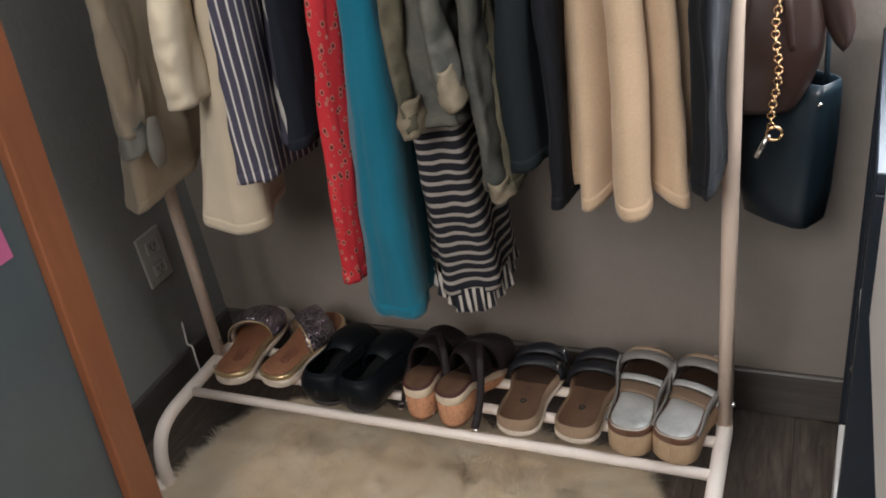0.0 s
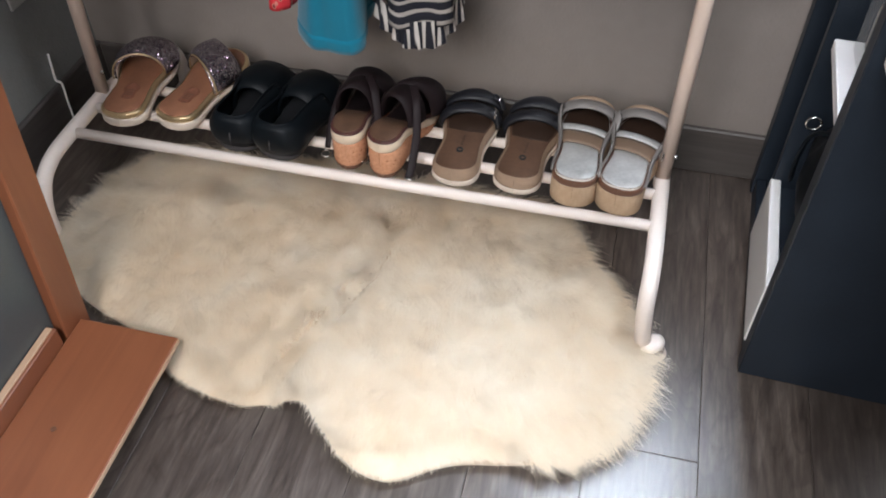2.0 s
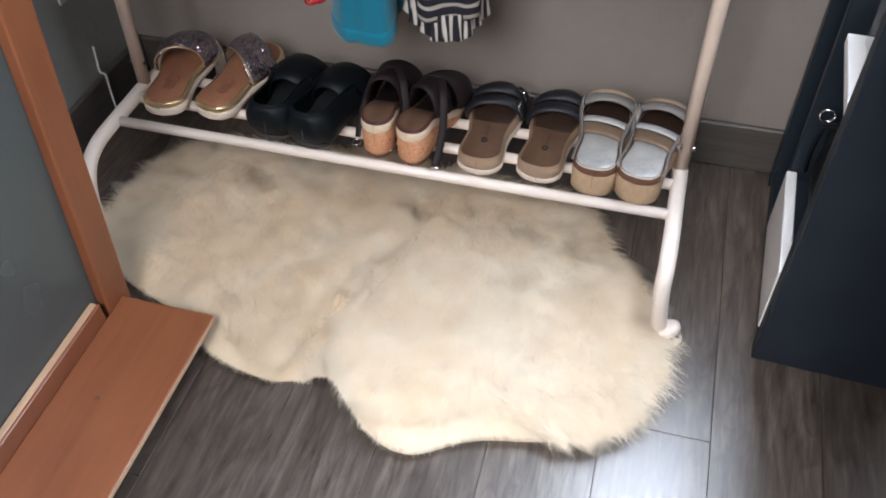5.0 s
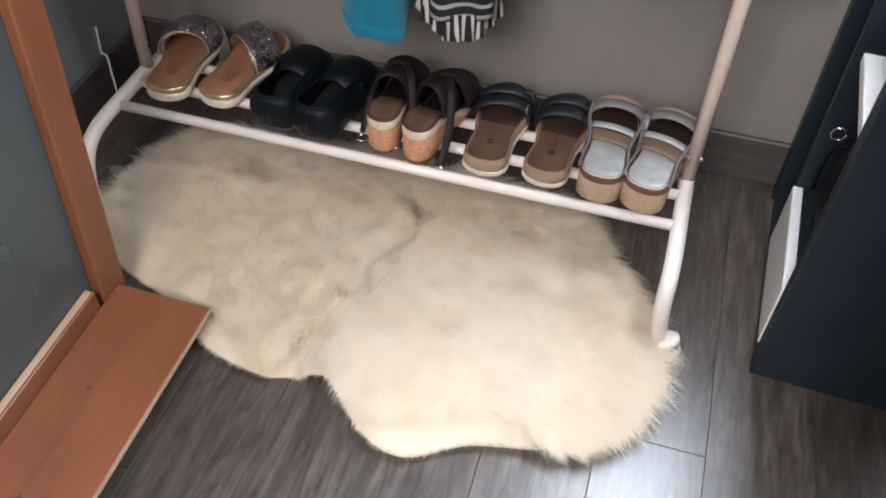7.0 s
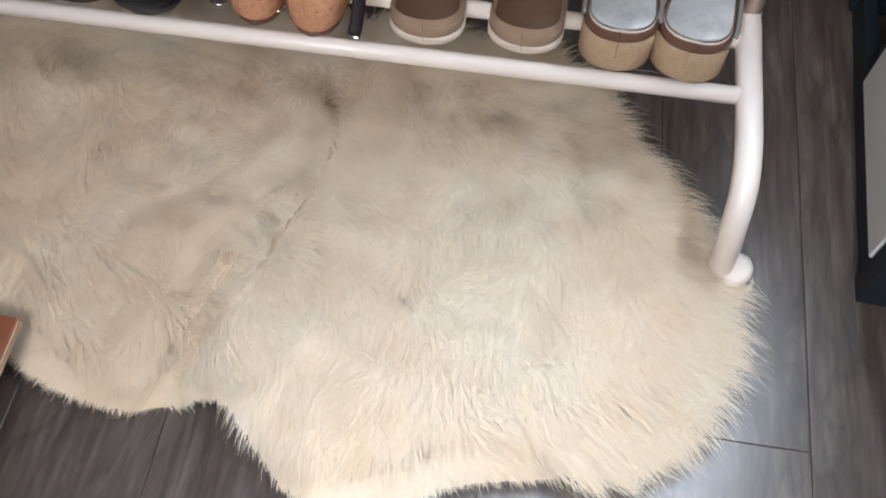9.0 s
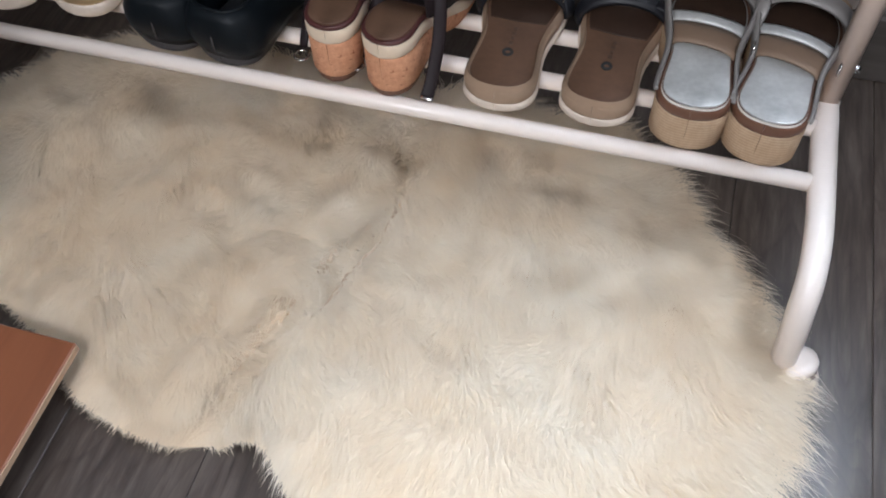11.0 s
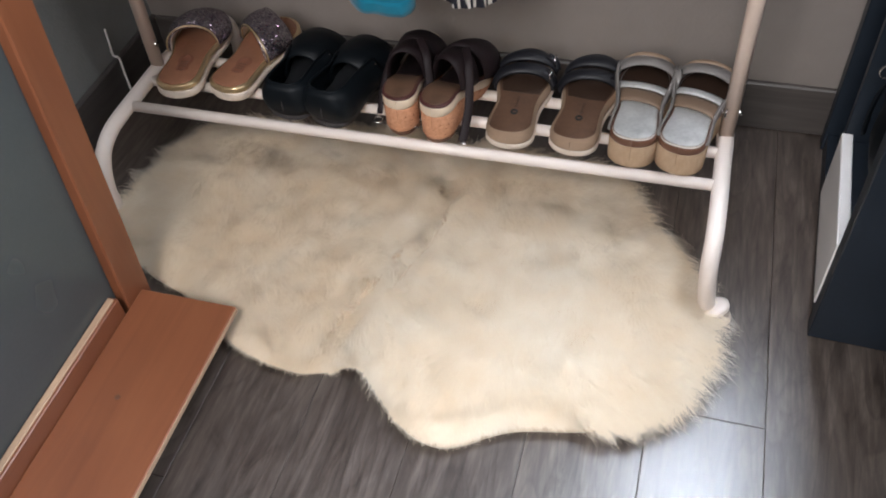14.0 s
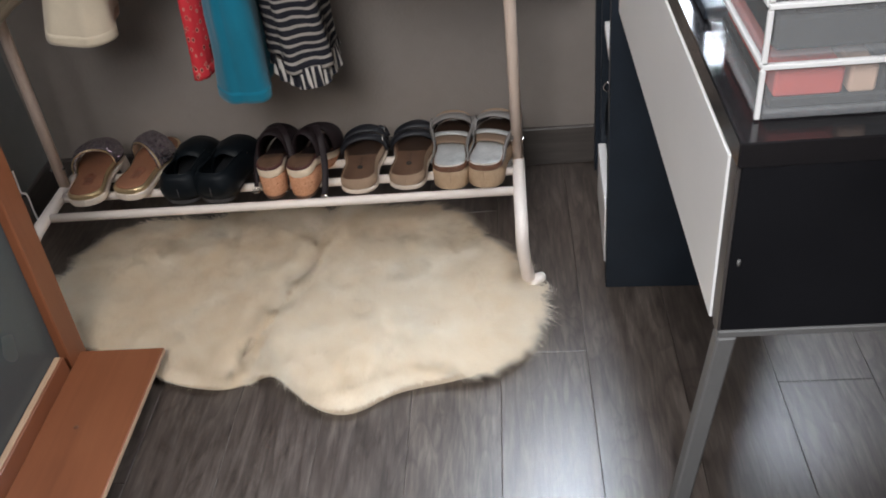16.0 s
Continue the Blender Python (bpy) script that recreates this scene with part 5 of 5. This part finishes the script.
cuff(g, [(0.003, -0.105, 0.638), (0.004, -0.103, 0.625), (0.006, -0.100, 0.610)], 0.0215, M_CUFF, "faded cuff edge", 0.6, 8.0)
garment("knit_cardigan", 0.240, RYC, 0.672, 0.14, 0.036, 5, 0.010, M_DARKGREEN, 10, "dark green-grey knit cardigan on a hanger", "cardigan", 0.008)
garment("black_trousers", 0.276, RYC, 0.600, 0.12, 0.016, 4, 0.004, M_BLACKCLOTH, 11, "black trousers folded over a hanger", "trousers")
garment("tan_skirt", 0.354, RYC - 0.03, 0.622, 0.085, 0.062, 9, 0.036, M_TANCLOTH, 12, "tan ribbed knit skirt with deep folds", "skirt", 0.012, 0.25, hemwave=-0.010, ttop=0.040, dtop=0.065, crumple=0.002, flute=1.0)
garment("black_coat", 0.456, RYC + 0.01, 0.622, 0.13, 0.016, 5, 0.008, M_BLACKCLOTH, 13, "black thin coat hanging at the rail end", "coat")


# ---------------------------------------------------------------- bags on the rail end
def tote():
    b = thing("navy_tote", (0.541, RYC + 0.098, -0.066), -33, "navy leather tote bag hanging at the rack end", "bag")
    rows = [(0.552, 0.040, 0.022), (0.556, 0.050, 0.030), (0.60, 0.054, 0.040), (0.68, 0.058, 0.036), (0.75, 0.060, 0.026), (0.765, 0.060, 0.022)]
    verts, cols = [], 20
    for z, w, d in rows:
        for k in range(cols):
            a = 2 * math.pi * k / cols
            e = 0.35
            x = w * math.copysign(abs(math.cos(a)) ** e, math.cos(a))
            y = d * math.copysign(abs(math.sin(a)) ** e, math.sin(a))
            verts.append((x + 0.004 * noise.noise(Vector((a, z * 9, 1))), y + 0.005 * noise.noise(Vector((a * 2, z * 7, 4))), z))
    f = grid_faces(len(rows), cols, True)
    f.append(tuple(range(cols - 1, -1, -1)))
    body = piece("body", (verts, f), M_BAG_NAVY, b)
    sol = body.modifiers.new("leather_thickness", "SOLIDIFY")
    sol.thickness = 0.0025
    for y in (-0.020, 0.020):
        piece("handle", tube(smooth_line([(-0.035, y, 0.755), (-0.028, y, 0.95), (-0.008, y * 0.5, 1.30), (0.004, -0.098, TOP + 0.081), (0.012, y * 0.5, 1.30), (0.030, y, 0.95), (0.037, y, 0.755)], 6), 0.005, 8, True, 0.5), M_BAG_NAVY, b)
    piece("stud", lathe([(0.004, -0.002), (0.004, 0.002)], 10, (0.057, -0.022, 0.742)), M_STEEL, b)
    return b


tote()


def handbag():
    b = thing("brown_handbag", (0.505, RYC + 0.056, -0.030), 4, "brown leather handbag with gold chain hanging at the rack end", "bag")
    verts, cols, rows = [], 40, 22
    for i in range(rows):
        t = i / (rows - 1)
        z = 0.700 + 0.200 * t
        w = 0.078 * (1 - 0.42 * (1 - t) ** 4) * (1 - 0.30 * t ** 5)
        d = 0.010 + 0.040 * math.sin(math.pi * (0.16 + 0.70 * t))
        for k in range(cols):
            a = 2 * math.pi * k / cols
            r = 1 + 0.07 * noise.noise(Vector((math.cos(a) * 1.6, math.sin(a) * 1.6, t * 3)))
            pleat = 0.004 * t * math.sin(7 * a) * abs(math.sin(a))
            verts.append((w * r * math.copysign(abs(math.cos(a)) ** 0.75, math.cos(a)), (d * r + pleat) * math.sin(a), z))
    f = grid_faces(rows, cols, True)
    f += [tuple(range(cols - 1, -1, -1)), tuple((rows - 1) * cols + k for k in range(cols))]
    piece("body", (verts, f), M_BAG_BROWN, b)
    for s in (-1, 1):
        wv = []
        for i in range(12):
            t = i / 11
            half = 0.0135 * math.sqrt(max(0.02, 1 - (max(0.0, t - 0.55) / 0.46) ** 2))
            for k in range(9):
                u = 2 * k / 8 - 1
                wv.append((s * (0.052 + 0.045 * t ** 0.9 + half * u), -0.034 + 0.010 * u * u + 0.012 * t, 0.905 - 0.120 * t + 0.010 * u))
        leather("wing", (wv, grid_faces(12, 9)), M_BAG_BROWN, b, "folded leather wing", 0.006)
    for x in (-0.022, 0.026):
        piece("gathered_fold", tube(smooth_line([(x * 0.6, -0.030, 0.895), (x, -0.050, 0.85), (x * 1.3, -0.048, 0.79)], 6), lambda t: 0.008 * (1 - 0.7 * t) + 0.001, 8, True, 0.6), M_BAG_BROWN, b)
    for x in (-0.03, 0.034):
        piece("shoulder_strap", tube(smooth_line([(x, 0, 0.885), (x * 0.7, 0.01, 1.15), (x * 0.2 + 0.02, -0.056, TOP + 0.045)], 6), 0.006, 8, True, 0.4), M_BAG_BROWN, b)
    for i in range(30):
        z = 0.910 - i * 0.0073
        piece("chain_link", ring((0.016 + 0.003 * math.sin(i * 0.4), -0.060, z), 0.0044, 0.0012, "y" if i % 2 else "x", 1.1, 10), M_CHAIN, b)
    piece("clasp_ring", ring((0.018, -0.060, 0.688), 0.009, 0.0022, "y", 1.0), M_CHAIN, b, "gold clasp ring")
    piece("clasp", tube([(0.012, -0.058, 0.686), (-0.002, -0.058, 0.655)], 0.0042, 8), M_STEEL, b, "bright metal clasp")
    return b


handbag()

# ---------------------------------------------------------------- floor planks
def plank_mesh(w, l):
    bm = box(-w / 2, w / 2, -l / 2, l / 2, -0.006, 0.0, 0.0007)
    me = bpy.data.meshes.new("plank")
    bm.to_mesh(me)
    bm.free()
    me.materials.append(M_FLOOR)
    return me


PW, PL = 0.152, 1.22
full_plank = plank_mesh(PW - 0.0005, PL - 0.0005)
col = 0
x = X0 + PW / 2
while x < X1 - 0.02:
    y = Y1 + PL / 2 - (col * 0.437) % PL
    while y > Y0 - PL / 2:
        top, low = min(Y1, y + PL / 2), max(Y0, y - PL / 2)
        wide = min(PW, 2 * (X1 - x))
        if top - low > 0.02:
            whole = top - low > PL - 1e-6 and wide > PW - 1e-6
            me = full_plank if whole else plank_mesh(wide - 0.0005, top - low - 0.0005)
            p = new("plank", me)
            p.location = (x, (top + low) / 2, 0)
            p.parent = floor
        y -= PL
    x += PW
    col += 1
